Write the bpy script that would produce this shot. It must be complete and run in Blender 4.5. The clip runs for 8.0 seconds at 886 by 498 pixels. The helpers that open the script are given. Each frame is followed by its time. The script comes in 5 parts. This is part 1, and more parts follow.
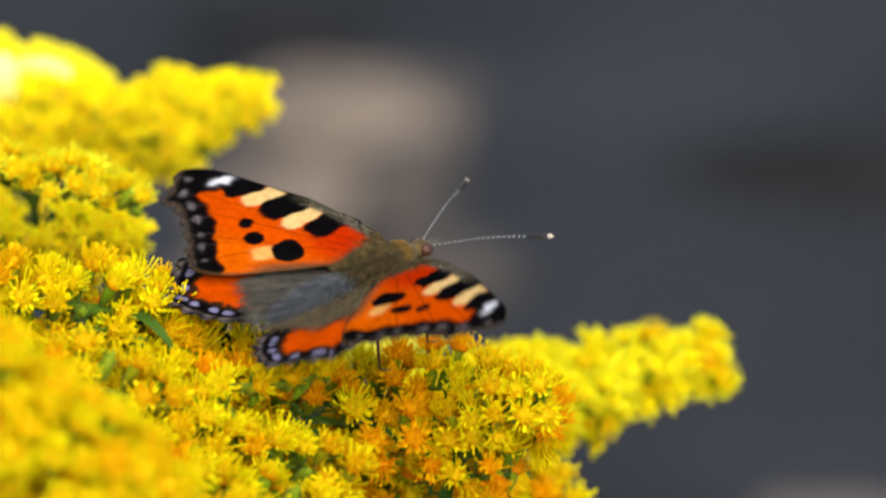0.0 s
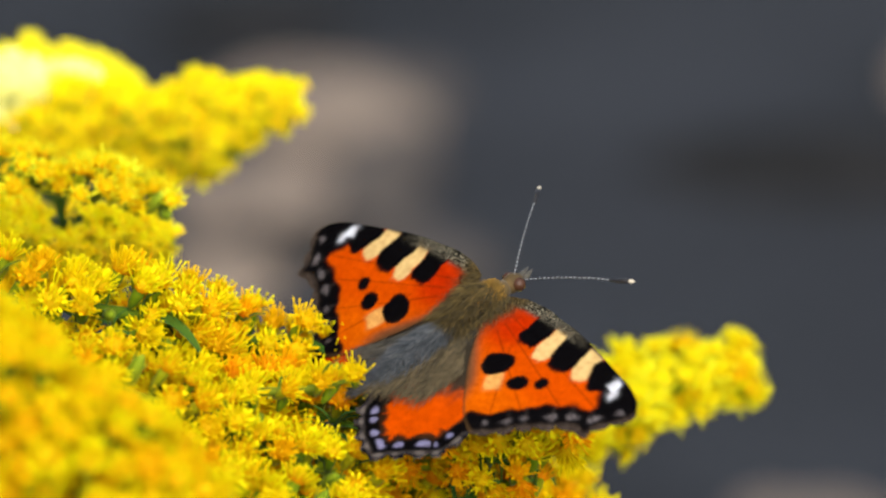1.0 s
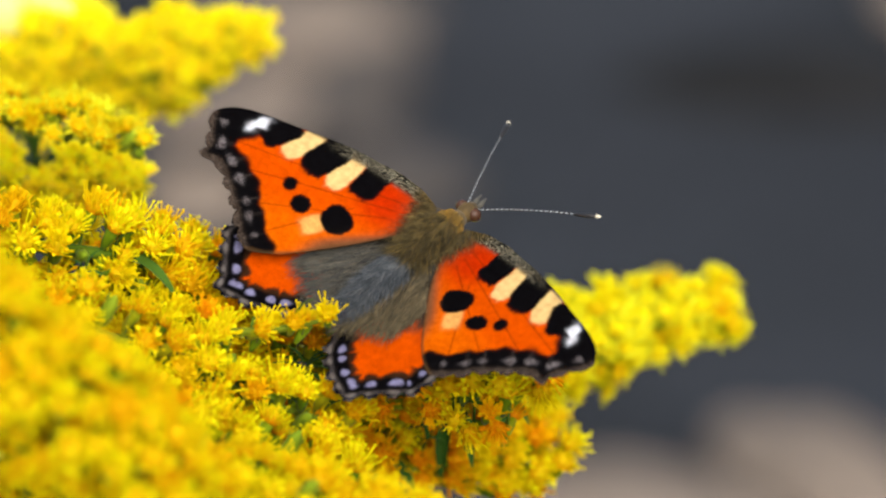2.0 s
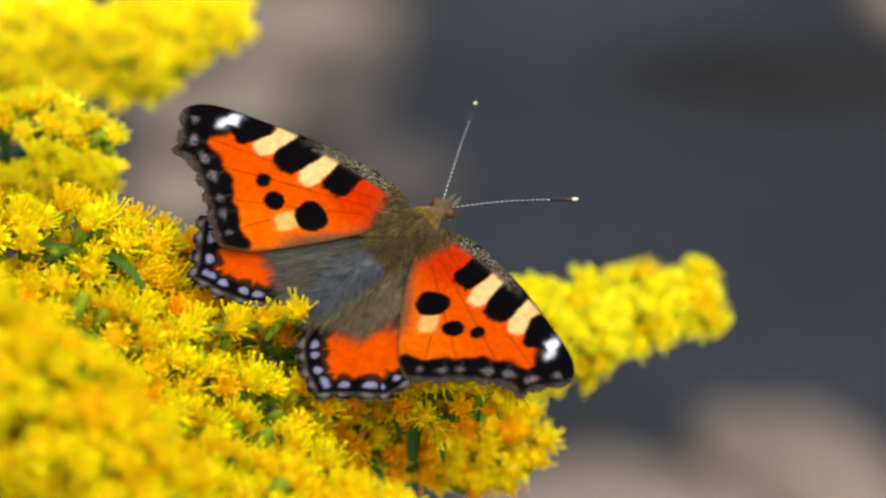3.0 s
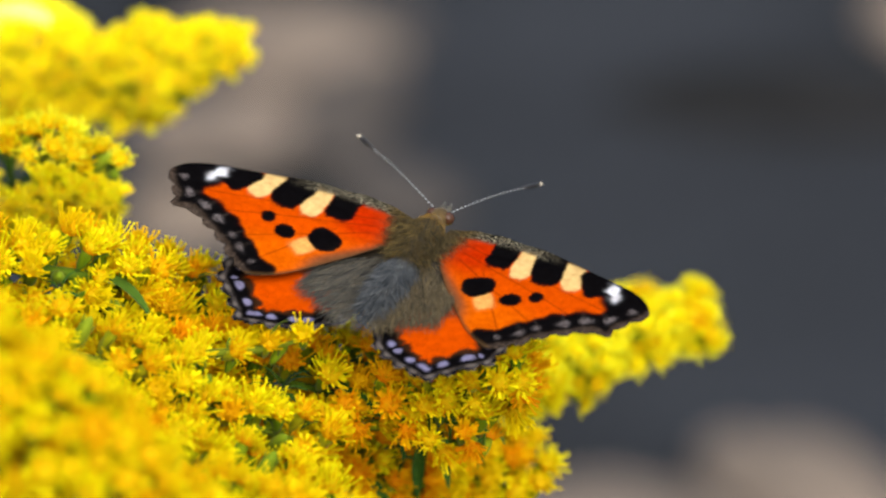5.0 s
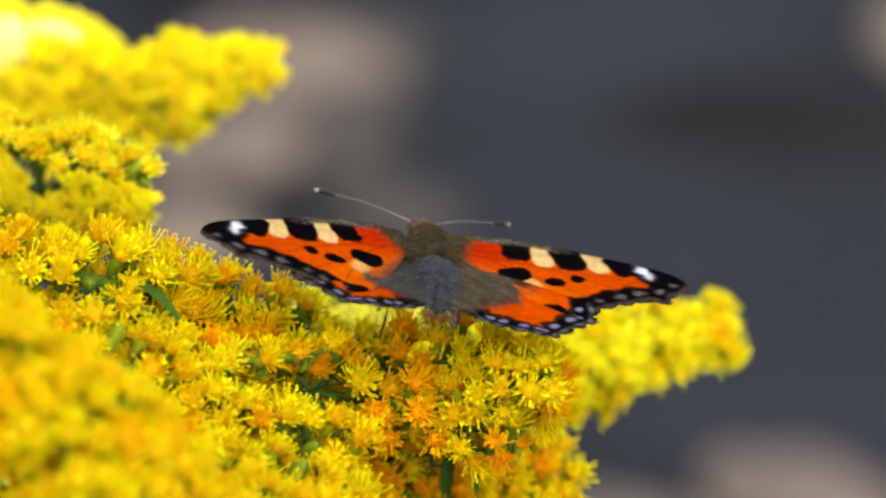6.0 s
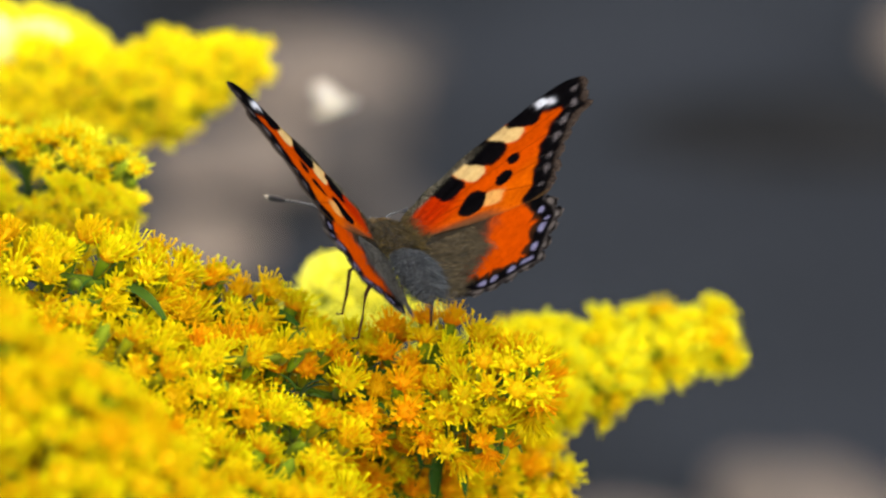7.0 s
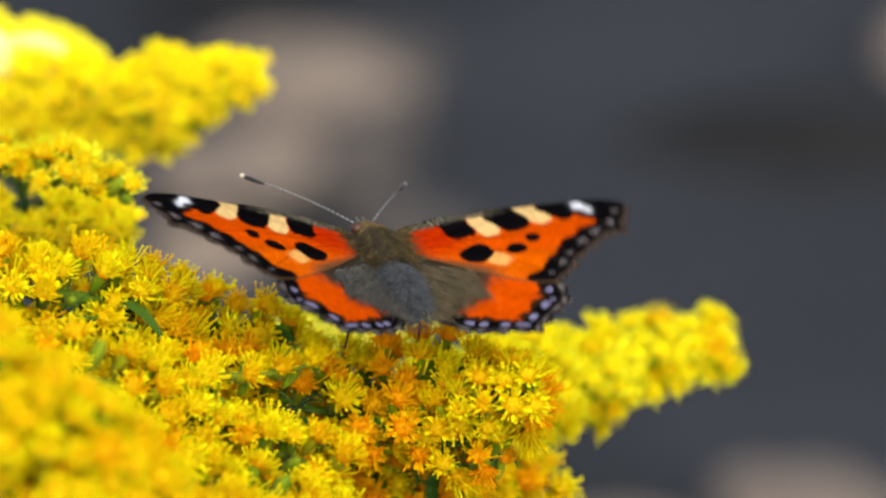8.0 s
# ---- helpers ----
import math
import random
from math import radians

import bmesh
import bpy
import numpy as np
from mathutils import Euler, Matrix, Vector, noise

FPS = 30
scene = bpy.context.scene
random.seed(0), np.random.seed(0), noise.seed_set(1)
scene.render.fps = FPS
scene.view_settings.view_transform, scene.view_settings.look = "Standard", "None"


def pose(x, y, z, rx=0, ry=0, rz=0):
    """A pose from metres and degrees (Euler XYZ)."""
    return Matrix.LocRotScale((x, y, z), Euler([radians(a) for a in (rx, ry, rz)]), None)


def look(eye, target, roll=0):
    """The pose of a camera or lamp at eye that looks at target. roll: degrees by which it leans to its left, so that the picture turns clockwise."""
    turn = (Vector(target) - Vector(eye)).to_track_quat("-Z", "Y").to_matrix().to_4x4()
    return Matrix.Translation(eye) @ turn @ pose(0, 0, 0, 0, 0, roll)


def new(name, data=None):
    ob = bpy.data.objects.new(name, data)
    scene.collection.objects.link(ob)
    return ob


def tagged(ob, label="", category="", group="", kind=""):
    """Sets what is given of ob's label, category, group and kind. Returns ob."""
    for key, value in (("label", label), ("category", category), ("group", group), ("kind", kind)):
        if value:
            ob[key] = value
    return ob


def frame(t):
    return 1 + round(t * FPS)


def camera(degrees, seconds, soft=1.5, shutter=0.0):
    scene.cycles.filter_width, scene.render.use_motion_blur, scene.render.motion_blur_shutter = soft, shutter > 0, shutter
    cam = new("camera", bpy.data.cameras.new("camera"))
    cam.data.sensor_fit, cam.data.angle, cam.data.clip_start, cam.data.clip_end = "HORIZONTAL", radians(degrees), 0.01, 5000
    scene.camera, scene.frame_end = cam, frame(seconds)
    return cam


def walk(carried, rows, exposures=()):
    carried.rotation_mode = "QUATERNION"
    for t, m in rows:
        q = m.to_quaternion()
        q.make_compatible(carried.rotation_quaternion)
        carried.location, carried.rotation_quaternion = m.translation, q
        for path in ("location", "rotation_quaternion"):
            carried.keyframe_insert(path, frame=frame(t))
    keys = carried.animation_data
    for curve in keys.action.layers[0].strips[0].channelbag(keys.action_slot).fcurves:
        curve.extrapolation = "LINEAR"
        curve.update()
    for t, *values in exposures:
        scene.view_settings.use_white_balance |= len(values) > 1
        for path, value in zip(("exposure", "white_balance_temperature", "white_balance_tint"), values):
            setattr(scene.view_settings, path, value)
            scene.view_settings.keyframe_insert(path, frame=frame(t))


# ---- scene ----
# Lens, focus and the camera's way: held in the hand, it pans a little round one spot.
cam = camera(9.906, 8.0, soft=2.3, shutter=0.5)
cam.data.dof.use_dof = True
cam.data.dof.focus_distance = 0.452
cam.data.dof.aperture_fstop = 25.0
cam.data.dof.aperture_blades = 0
walk(cam, [
    (0.0, pose(0, -0.4229, 0.7539, 70.575, 0.166, 0.457)), (0.1, pose(0, -0.4229, 0.7539, 70.565, 0.140, 0.385)),
    (0.2, pose(0, -0.4229, 0.7539, 70.555, 0.114, 0.313)), (0.3, pose(0, -0.4229, 0.7539, 70.556, 0.095, 0.262)),
    (0.4, pose(0, -0.4229, 0.7539, 70.582, 0.090, 0.248)), (0.5, pose(0, -0.4229, 0.7539, 70.620, 0.093, 0.256)),
    (0.6, pose(0, -0.4229, 0.7539, 70.638, 0.095, 0.262)), (0.7, pose(0, -0.4229, 0.7539, 70.627, 0.094, 0.259)),
    (0.8, pose(0, -0.4229, 0.7539, 70.601, 0.091, 0.250)), (0.9, pose(0, -0.4229, 0.7539, 70.561, 0.083, 0.228)),
    (1.0, pose(0, -0.4229, 0.7539, 70.512, 0.074, 0.203)), (1.1, pose(0, -0.4229, 0.7539, 70.464, 0.066, 0.183)),
    (1.2, pose(0, -0.4229, 0.7539, 70.392, 0.059, 0.162)), (1.3, pose(0, -0.4229, 0.7539, 70.250, 0.050, 0.137)),
    (1.4, pose(0, -0.4229, 0.7539, 70.066, 0.040, 0.111)), (1.5, pose(0, -0.4229, 0.7539, 69.899, 0.031, 0.086)),
    (1.6, pose(0, -0.4229, 0.7539, 69.767, 0.024, 0.065)), (1.7, pose(0, -0.4229, 0.7539, 69.652, 0.017, 0.045)),
    (2.8, pose(0, -0.4229, 0.7539, 69.514, -0.070, -0.191)), (2.9, pose(0, -0.4229, 0.7539, 69.510, -0.072, -0.197)),
    (3.0, pose(0, -0.4229, 0.7539, 69.507, -0.072, -0.198)), (3.1, pose(0, -0.4229, 0.7539, 69.507, -0.072, -0.197)),
    (3.2, pose(0, -0.4229, 0.7539, 69.507, -0.071, -0.194)), (3.3, pose(0, -0.4229, 0.7539, 69.508, -0.069, -0.191)),
    (3.4, pose(0, -0.4229, 0.7539, 69.511, -0.068, -0.187)), (3.5, pose(0, -0.4229, 0.7539, 69.514, -0.067, -0.185)),
    (3.6, pose(0, -0.4229, 0.7539, 69.517, -0.067, -0.185)), (3.7, pose(0, -0.4229, 0.7539, 69.520, -0.067, -0.184)),
    (3.8, pose(0, -0.4229, 0.7539, 69.524, -0.067, -0.184)), (3.9, pose(0, -0.4229, 0.7539, 69.530, -0.067, -0.183)),
    (4.0, pose(0, -0.4229, 0.7539, 69.539, -0.066, -0.182)), (4.1, pose(0, -0.4229, 0.7539, 69.552, -0.065, -0.179)),
    (4.2, pose(0, -0.4229, 0.7539, 69.568, -0.064, -0.176)), (4.3, pose(0, -0.4229, 0.7539, 69.587, -0.062, -0.171)),
    (4.4, pose(0, -0.4229, 0.7539, 69.609, -0.060, -0.166)), (4.5, pose(0, -0.4229, 0.7539, 69.634, -0.059, -0.162)),
    (4.6, pose(0, -0.4229, 0.7539, 69.662, -0.058, -0.159)), (4.7, pose(0, -0.4229, 0.7539, 69.691, -0.057, -0.156)),
    (5.8, pose(0, -0.4229, 0.7539, 69.969, -0.048, -0.133)), (5.9, pose(0, -0.4229, 0.7539, 69.981, -0.048, -0.131)),
    (6.0, pose(0, -0.4229, 0.7539, 69.988, -0.047, -0.130)), (6.1, pose(0, -0.4229, 0.7539, 69.993, -0.047, -0.130)),
    (6.2, pose(0, -0.4229, 0.7539, 69.997, -0.047, -0.129)), (6.3, pose(0, -0.4229, 0.7539, 70.001, -0.046, -0.126)),
    (6.4, pose(0, -0.4229, 0.7539, 70.008, -0.043, -0.119)), (6.5, pose(0, -0.4229, 0.7539, 70.020, -0.040, -0.109)),
    (6.6, pose(0, -0.4229, 0.7539, 70.037, -0.034, -0.093)), (6.7, pose(0, -0.4229, 0.7539, 70.060, -0.026, -0.073)),
    (6.8, pose(0, -0.4229, 0.7539, 70.083, -0.018, -0.051)), (6.9, pose(0, -0.4229, 0.7539, 70.102, -0.011, -0.030)),
    (7.0, pose(0, -0.4229, 0.7539, 70.114, -0.005, -0.015)), (7.1, pose(0, -0.4229, 0.7539, 70.115, -0.002, -0.006)),
    (7.2, pose(0, -0.4229, 0.7539, 70.107, -0.000, -0.001)), (7.3, pose(0, -0.4229, 0.7539, 70.096, 0.001, 0.002)),
    (7.4, pose(0, -0.4229, 0.7539, 70.088, 0.002, 0.005)), (7.5, pose(0, -0.4229, 0.7539, 70.089, 0.003, 0.009)),
    (7.6, pose(0, -0.4229, 0.7539, 70.101, 0.006, 0.015)), (7.7, pose(0, -0.4229, 0.7539, 70.120, 0.008, 0.022)),
    (7.8, pose(0, -0.4229, 0.7539, 70.143, 0.011, 0.029)), (7.9, pose(0, -0.4229, 0.7539, 70.168, 0.013, 0.037)),
    (8.0, pose(0, -0.4229, 0.7539, 70.190, 0.016, 0.044))])

scene.view_settings.exposure = 0.46

# ---- light ----
SUN_ELEVATION, SUN_TURN = 42.0, 172.0
world = bpy.data.worlds.new("sky")
scene.world = world
world.use_nodes = True
sky = world.node_tree.nodes.new("ShaderNodeTexSky")
sky.sky_type, sky.sun_disc = "NISHITA", False
sky.sun_elevation, sky.sun_rotation = radians(SUN_ELEVATION), radians(SUN_TURN)
sky.dust_density = 3.0
background = world.node_tree.nodes["Background"]
world.node_tree.links.new(sky.outputs[0], background.inputs[0])
background.inputs[1].default_value = 0.15

sun = new("sun", bpy.data.lights.new("sun", "SUN"))
sun.data.energy, sun.data.angle, sun.data.color = 4.3, radians(100), (1.0, 0.96, 0.88)
ce = math.cos(radians(SUN_ELEVATION))
sun_way = Vector((math.sin(radians(SUN_TURN)) * ce, math.cos(radians(SUN_TURN)) * ce, math.sin(radians(SUN_ELEVATION))))
sun.matrix_world = look(sun_way * 3, (0, 0, 0))

# ---- plan ----
TILT = radians(20)
MID = Vector((0, 0, 0.60))
RIGHT, UPWARD, AWAY = Vector((1, 0, 0)), Vector((0, math.sin(TILT), math.cos(TILT))), Vector((0, math.cos(TILT), -math.sin(TILT)))


def plan(u, v, w):
    """Millimetres right, up and away along the line of sight, fanned out with distance, as a place in the world."""
    k = (1 + w / 450) / 1000
    return MID + RIGHT * (u * k) + UPWARD * (v * k) + AWAY * (w / 1000)


# ---- materials ----
def material(name, colour, rough=0.6, metal=0.0):
    m = bpy.data.materials.new(name)
    m.use_nodes = True
    b = m.node_tree.nodes["Principled BSDF"]
    b.inputs["Base Color"].default_value = (*colour, 1)
    b.inputs["Roughness"].default_value = rough
    b.inputs["Metallic"].default_value = metal
    b.inputs["Specular IOR Level"].default_value = 0.2
    return m


def node(m, kind, **inputs):
    n = m.node_tree.nodes.new(kind)
    for key, value in inputs.items():
        n.inputs[key.replace("_", " ")].default_value = value
    return n


def link(m, a, b):
    m.node_tree.links.new(a, b)


def ramp(m, stops):
    n = m.node_tree.nodes.new("ShaderNodeValToRGB")
    while len(n.color_ramp.elements) < len(stops):
        n.color_ramp.elements.new(0.5)
    for e, (p, c) in zip(n.color_ramp.elements, stops):
        e.position, e.color = p, (*c, 1)
    return n


def mix(m, kind="MIX"):
    n = m.node_tree.nodes.new("ShaderNodeMix")
    n.data_type, n.blend_type = "RGBA", kind
    return n


def living(name, stops, scale, glow=0.35, rough=0.55, by_object=True, sheen=0.08):
    """A thin plant tissue: its colour varies from piece to piece and in fine streaks; light passes through."""
    m = material(name, stops[0][1], rough)
    tree = m.node_tree
    b = tree.nodes["Principled BSDF"]
    b.inputs["Specular IOR Level"].default_value = 0.06
    b.inputs["Sheen Weight"].default_value, b.inputs["Sheen Roughness"].default_value = sheen, 0.4
    info = tree.nodes.new("ShaderNodeObjectInfo" if by_object else "ShaderNodeNewGeometry")
    chance = info.outputs["Random"] if by_object else info.outputs["Random Per Island"]
    coord = tree.nodes.new("ShaderNodeTexCoord")
    grain = node(m, "ShaderNodeTexNoise", Scale=scale, Detail=3.0)
    link(m, coord.outputs["Object"], grain.inputs["Vector"])
    add = tree.nodes.new("ShaderNodeMath")
    add.operation = "MULTIPLY_ADD"
    add.inputs[1].default_value = 0.45
    link(m, grain.outputs["Fac"], add.inputs[0])
    scaled = tree.nodes.new("ShaderNodeMath")
    scaled.operation = "MULTIPLY"
    scaled.inputs[1].default_value = 0.75
    link(m, chance, scaled.inputs[0])
    link(m, scaled.outputs[0], add.inputs[2])
    colours = ramp(m, stops)
    link(m, add.outputs[0], colours.inputs["Fac"])
    link(m, colours.outputs["Color"], b.inputs["Base Color"])
    through_light = tree.nodes.new("ShaderNodeBsdfTranslucent")
    link(m, colours.outputs["Color"], through_light.inputs["Color"])
    blend = tree.nodes.new("ShaderNodeMixShader")
    blend.inputs[0].default_value = glow
    link(m, b.outputs[0], blend.inputs[1])
    link(m, through_light.outputs[0], blend.inputs[2])
    link(m, blend.outputs[0], tree.nodes["Material Output"].inputs["Surface"])
    return m


def petal(name, tip, base, aged, glow):
    """Petal tissue, from the deep colour near the centre of a head to the bright tips; some heads are more aged."""
    m = material(name, tip, 0.6)
    tree = m.node_tree
    b = tree.nodes["Principled BSDF"]
    b.inputs["Specular IOR Level"].default_value = 0.05
    coord = tree.nodes.new("ShaderNodeTexCoord")
    length = tree.nodes.new("ShaderNodeVectorMath")
    length.operation = "LENGTH"
    link(m, coord.outputs["Object"], length.inputs[0])
    span = tree.nodes.new("ShaderNodeMapRange")
    span.inputs["From Min"].default_value, span.inputs["From Max"].default_value = 0.00045, 0.00115
    link(m, length.outputs["Value"], span.inputs["Value"])
    info = tree.nodes.new("ShaderNodeObjectInfo")
    age = ramp(m, [(0.35, (0, 0, 0)), (1.0, (0.85, 0.85, 0.85))])
    link(m, info.outputs["Random"], age.inputs["Fac"])
    deep = mix(m)
    deep.inputs["A"].default_value, deep.inputs["B"].default_value = (*base, 1), (*tip, 1)
    link(m, span.outputs["Result"], deep.inputs["Factor"])
    old = mix(m)
    old.inputs["B"].default_value = (*aged, 1)
    link(m, deep.outputs["Result"], old.inputs["A"])
    link(m, age.outputs["Color"], old.inputs["Factor"])
    link(m, old.outputs["Result"], b.inputs["Base Color"])
    lit = tree.nodes.new("ShaderNodeBsdfTranslucent")
    link(m, old.outputs["Result"], lit.inputs["Color"])
    blend = tree.nodes.new("ShaderNodeMixShader")
    blend.inputs[0].default_value = glow
    link(m, b.outputs[0], blend.inputs[1])
    link(m, lit.outputs[0], blend.inputs[2])
    link(m, blend.outputs[0], tree.nodes["Material Output"].inputs["Surface"])
    return m


RAY = petal("goldenrod_ray", (0.91, 0.74, 0.002), (0.88, 0.34, 0.002), (0.90, 0.56, 0.002), 0.45)
YOUNG_RAY = petal("goldenrod_young_ray", (0.89, 0.825, 0.004), (0.88, 0.49, 0.002), (0.89, 0.72, 0.003), 0.42)
OLD_RAY = petal("goldenrod_old_ray", (0.94, 0.64, 0.002), (0.90, 0.36, 0.002), (0.93, 0.50, 0.002), 0.5)
LEMON_RAY = petal("goldenrod_lemon_ray", (0.86, 0.86, 0.03), (0.86, 0.62, 0.004), (0.86, 0.81, 0.012), 0.40)
OLD_DISC = petal("goldenrod_old_disc", (0.92, 0.50, 0.002), (0.84, 0.24, 0.002), (0.88, 0.36, 0.002), 0.5)
DISC = petal("goldenrod_disc", (0.82, 0.68, 0.004), (0.80, 0.26, 0.002), (0.82, 0.46, 0.002), 0.5)
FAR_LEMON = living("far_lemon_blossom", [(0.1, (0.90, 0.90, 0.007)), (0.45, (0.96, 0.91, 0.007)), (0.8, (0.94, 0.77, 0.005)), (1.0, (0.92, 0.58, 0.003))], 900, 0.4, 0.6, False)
# Far goldenrod in direct sun: the glare is put into these three lighter colours.
SUNLIT_RAY = living("sunlit_blossom", [(0.1, (0.96, 0.93, 0.06)), (0.6, (0.97, 0.90, 0.03)), (1.0, (0.96, 0.84, 0.01))], 900, 0.3, 0.55, False)
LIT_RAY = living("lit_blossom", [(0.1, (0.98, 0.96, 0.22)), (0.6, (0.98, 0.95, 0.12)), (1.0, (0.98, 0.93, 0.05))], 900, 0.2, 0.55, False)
GLARE_RAY = living("glare_blossom", [(0.1, (0.99, 0.98, 0.60)), (0.6, (0.99, 0.97, 0.45)), (1.0, (0.99, 0.95, 0.25))], 900, 0.1, 0.55, False)
CUP = living("involucre_green", [(0.1, (0.10, 0.19, 0.004)), (0.6, (0.22, 0.30, 0.005)), (1.0, (0.42, 0.40, 0.007))], 1500, 0.4)
BUD_GREEN = living("bud_green", [(0.1, (0.20, 0.30, 0.012)), (0.6, (0.27, 0.36, 0.016)), (1.0, (0.36, 0.40, 0.020))], 1500, 0.4)
STEM = living("stem_green", [(0.1, (0.06, 0.12, 0.006)), (0.6, (0.10, 0.17, 0.008)), (1.0, (0.18, 0.22, 0.010))], 400, 0.3)
LEAF = living("leaf_green", [(0.1, (0.025, 0.075, 0.008)), (0.6, (0.04, 0.105, 0.01)), (1.0, (0.07, 0.14, 0.014))], 350, 0.3)


def wing_material():
    m = material("wing_scales", (0.8, 0.2, 0.02), 0.62)
    tree = m.node_tree
    b = tree.nodes["Principled BSDF"]
    pattern = tree.nodes.new("ShaderNodeVertexColor")
    pattern.layer_name = "pattern"
    coord = tree.nodes.new("ShaderNodeTexCoord")
    rows = node(m, "ShaderNodeTexNoise", Scale=9000.0, Detail=2.0)
    link(m, coord.outputs["Object"], rows.inputs["Vector"])
    fine = ramp(m, [(0.3, (0.72, 0.72, 0.72)), (0.7, (1.12, 1.1, 1.08))])
    link(m, rows.outputs["Fac"], fine.inputs["Fac"])
    blend = mix(m, "MULTIPLY")
    blend.inputs["Factor"].default_value = 0.8
    link(m, pattern.outputs["Color"], blend.inputs["A"])
    link(m, fine.outputs["Color"], blend.inputs["B"])
    patches = node(m, "ShaderNodeTexNoise", Scale=1600.0, Detail=4.0)
    link(m, coord.outputs["Object"], patches.inputs["Vector"])
    worn = ramp(m, [(0.3, (0.80, 0.74, 0.70)), (0.68, (1.10, 1.12, 1.12))])
    link(m, patches.outputs["Fac"], worn.inputs["Fac"])
    mottled = mix(m, "MULTIPLY")
    mottled.inputs["Factor"].default_value = 0.85
    link(m, blend.outputs["Result"], mottled.inputs["A"])
    link(m, worn.outputs["Color"], mottled.inputs["B"])
    link(m, mottled.outputs["Result"], b.inputs["Base Color"])
    bump = node(m, "ShaderNodeBump", Strength=0.25, Distance=0.00006)
    link(m, rows.outputs["Fac"], bump.inputs["Height"])
    link(m, bump.outputs["Normal"], b.inputs["Normal"])
    b.inputs["Specular IOR Level"].default_value = 0.0
    return m


WING = wing_material()
FUR_GOLD = living("fur_golden", [(0.1, (0.075, 0.056, 0.018)), (0.6, (0.017, 0.015, 0.009)), (1.0, (0.21, 0.145, 0.046))], 600, 0.15, 0.5, False, sheen=0.08)
FUR_AMBER = living("fur_amber", [(0.1, (0.27, 0.16, 0.034)), (0.6, (0.11, 0.074, 0.020)), (1.0, (0.58, 0.32, 0.05))], 600, 0.2, 0.5, False, sheen=0.08)
FUR_BLUE = living("fur_blue_grey", [(0.1, (0.022, 0.026, 0.031)), (0.6, (0.056, 0.065, 0.076)), (1.0, (0.17, 0.18, 0.19))], 600, 0.2, 0.5, False, sheen=0.08)
FUR_BASE = living("fur_wing_base", [(0.1, (0.034, 0.028, 0.016)), (0.6, (0.070, 0.056, 0.032)), (1.0, (0.19, 0.145, 0.078))], 600, 0.15, 0.5, False, sheen=0.08)
FUR_GREY = living("fur_grey", [(0.1, (0.026, 0.027, 0.027)), (0.6, (0.056, 0.055, 0.050)), (1.0, (0.15, 0.132, 0.095))], 600, 0.15, 0.5, False, sheen=0.08)
DRY = living("dry_leaf", [(0.1, (0.17, 0.18, 0.20)), (0.6, (0.22, 0.23, 0.25)), (1.0, (0.28, 0.28, 0.28))], 700, 0.2, 0.7)
FUR_PALE = living("fur_pale_grey", [(0.1, (0.06, 0.06, 0.063)), (0.6, (0.11, 0.11, 0.115)), (1.0, (0.22, 0.215, 0.21))], 600, 0.3, 0.5, False)
HEAD_SKIN = living("head_skin", [(0.1, (0.028, 0.022, 0.014)), (0.6, (0.06, 0.042, 0.020)), (1.0, (0.16, 0.10, 0.034))], 1500, 0.15, 0.6, False)
LEG = living("leg_skin", [(0.1, (0.035, 0.018, 0.010)), (0.6, (0.08, 0.038, 0.016)), (1.0, (0.16, 0.08, 0.03))], 900, 0.1, 0.5, False)
THORAX = living("thorax_skin", [(0.1, (0.05, 0.036, 0.016)), (0.6, (0.085, 0.058, 0.024)), (1.0, (0.15, 0.098, 0.038))], 900, 0.1, 0.7, False, sheen=0.08)
ABDOMEN = living("abdomen_skin", [(0.1, (0.03, 0.034, 0.040)), (0.6, (0.055, 0.060, 0.068)), (1.0, (0.10, 0.105, 0.11))], 900, 0.1, 0.7, False, sheen=0.08)
CHITIN = material("chitin", (0.018, 0.017, 0.018), 0.4)
PALE_RING = material("antenna_ring", (0.30, 0.32, 0.335), 0.5)
CREAM_TIP = material("antenna_tip", (0.52, 0.47, 0.36), 0.5)
EYE = material("eye", (0.05, 0.022, 0.012), 0.2)


def ground_material():
    m = material("dark_ground", (0.05, 0.052, 0.058), 0.95)
    tree = m.node_tree
    b = tree.nodes["Principled BSDF"]
    b.inputs["Specular IOR Level"].default_value = 0.04
    coord = tree.nodes.new("ShaderNodeTexCoord")
    broad = node(m, "ShaderNodeTexNoise", Scale=4.0, Detail=4.0)
    fine = node(m, "ShaderNodeTexNoise", Scale=140.0, Detail=5.0)
    for n in (broad, fine):
        link(m, coord.outputs["Object"], n.inputs["Vector"])
    tone = ramp(m, [(0.3, (0.0168, 0.0186, 0.0216)), (0.7, (0.0286, 0.0318, 0.0378))])
    link(m, broad.outputs["Fac"], tone.inputs["Fac"])
    grit = ramp(m, [(0.3, (0.6, 0.6, 0.6)), (0.7, (1.3, 1.28, 1.25))])
    link(m, fine.outputs["Fac"], grit.inputs["Fac"])
    blend = mix(m, "MULTIPLY")
    blend.inputs["Factor"].default_value = 0.8
    link(m, tone.outputs["Color"], blend.inputs["A"])
    link(m, grit.outputs["Color"], blend.inputs["B"])
    link(m, blend.outputs["Result"], b.inputs["Base Color"])
    bump = node(m, "ShaderNodeBump", Strength=0.6, Distance=0.004)
    link(m, fine.outputs["Fac"], bump.inputs["Height"])
    link(m, bump.outputs["Normal"], b.inputs["Normal"])
    return m


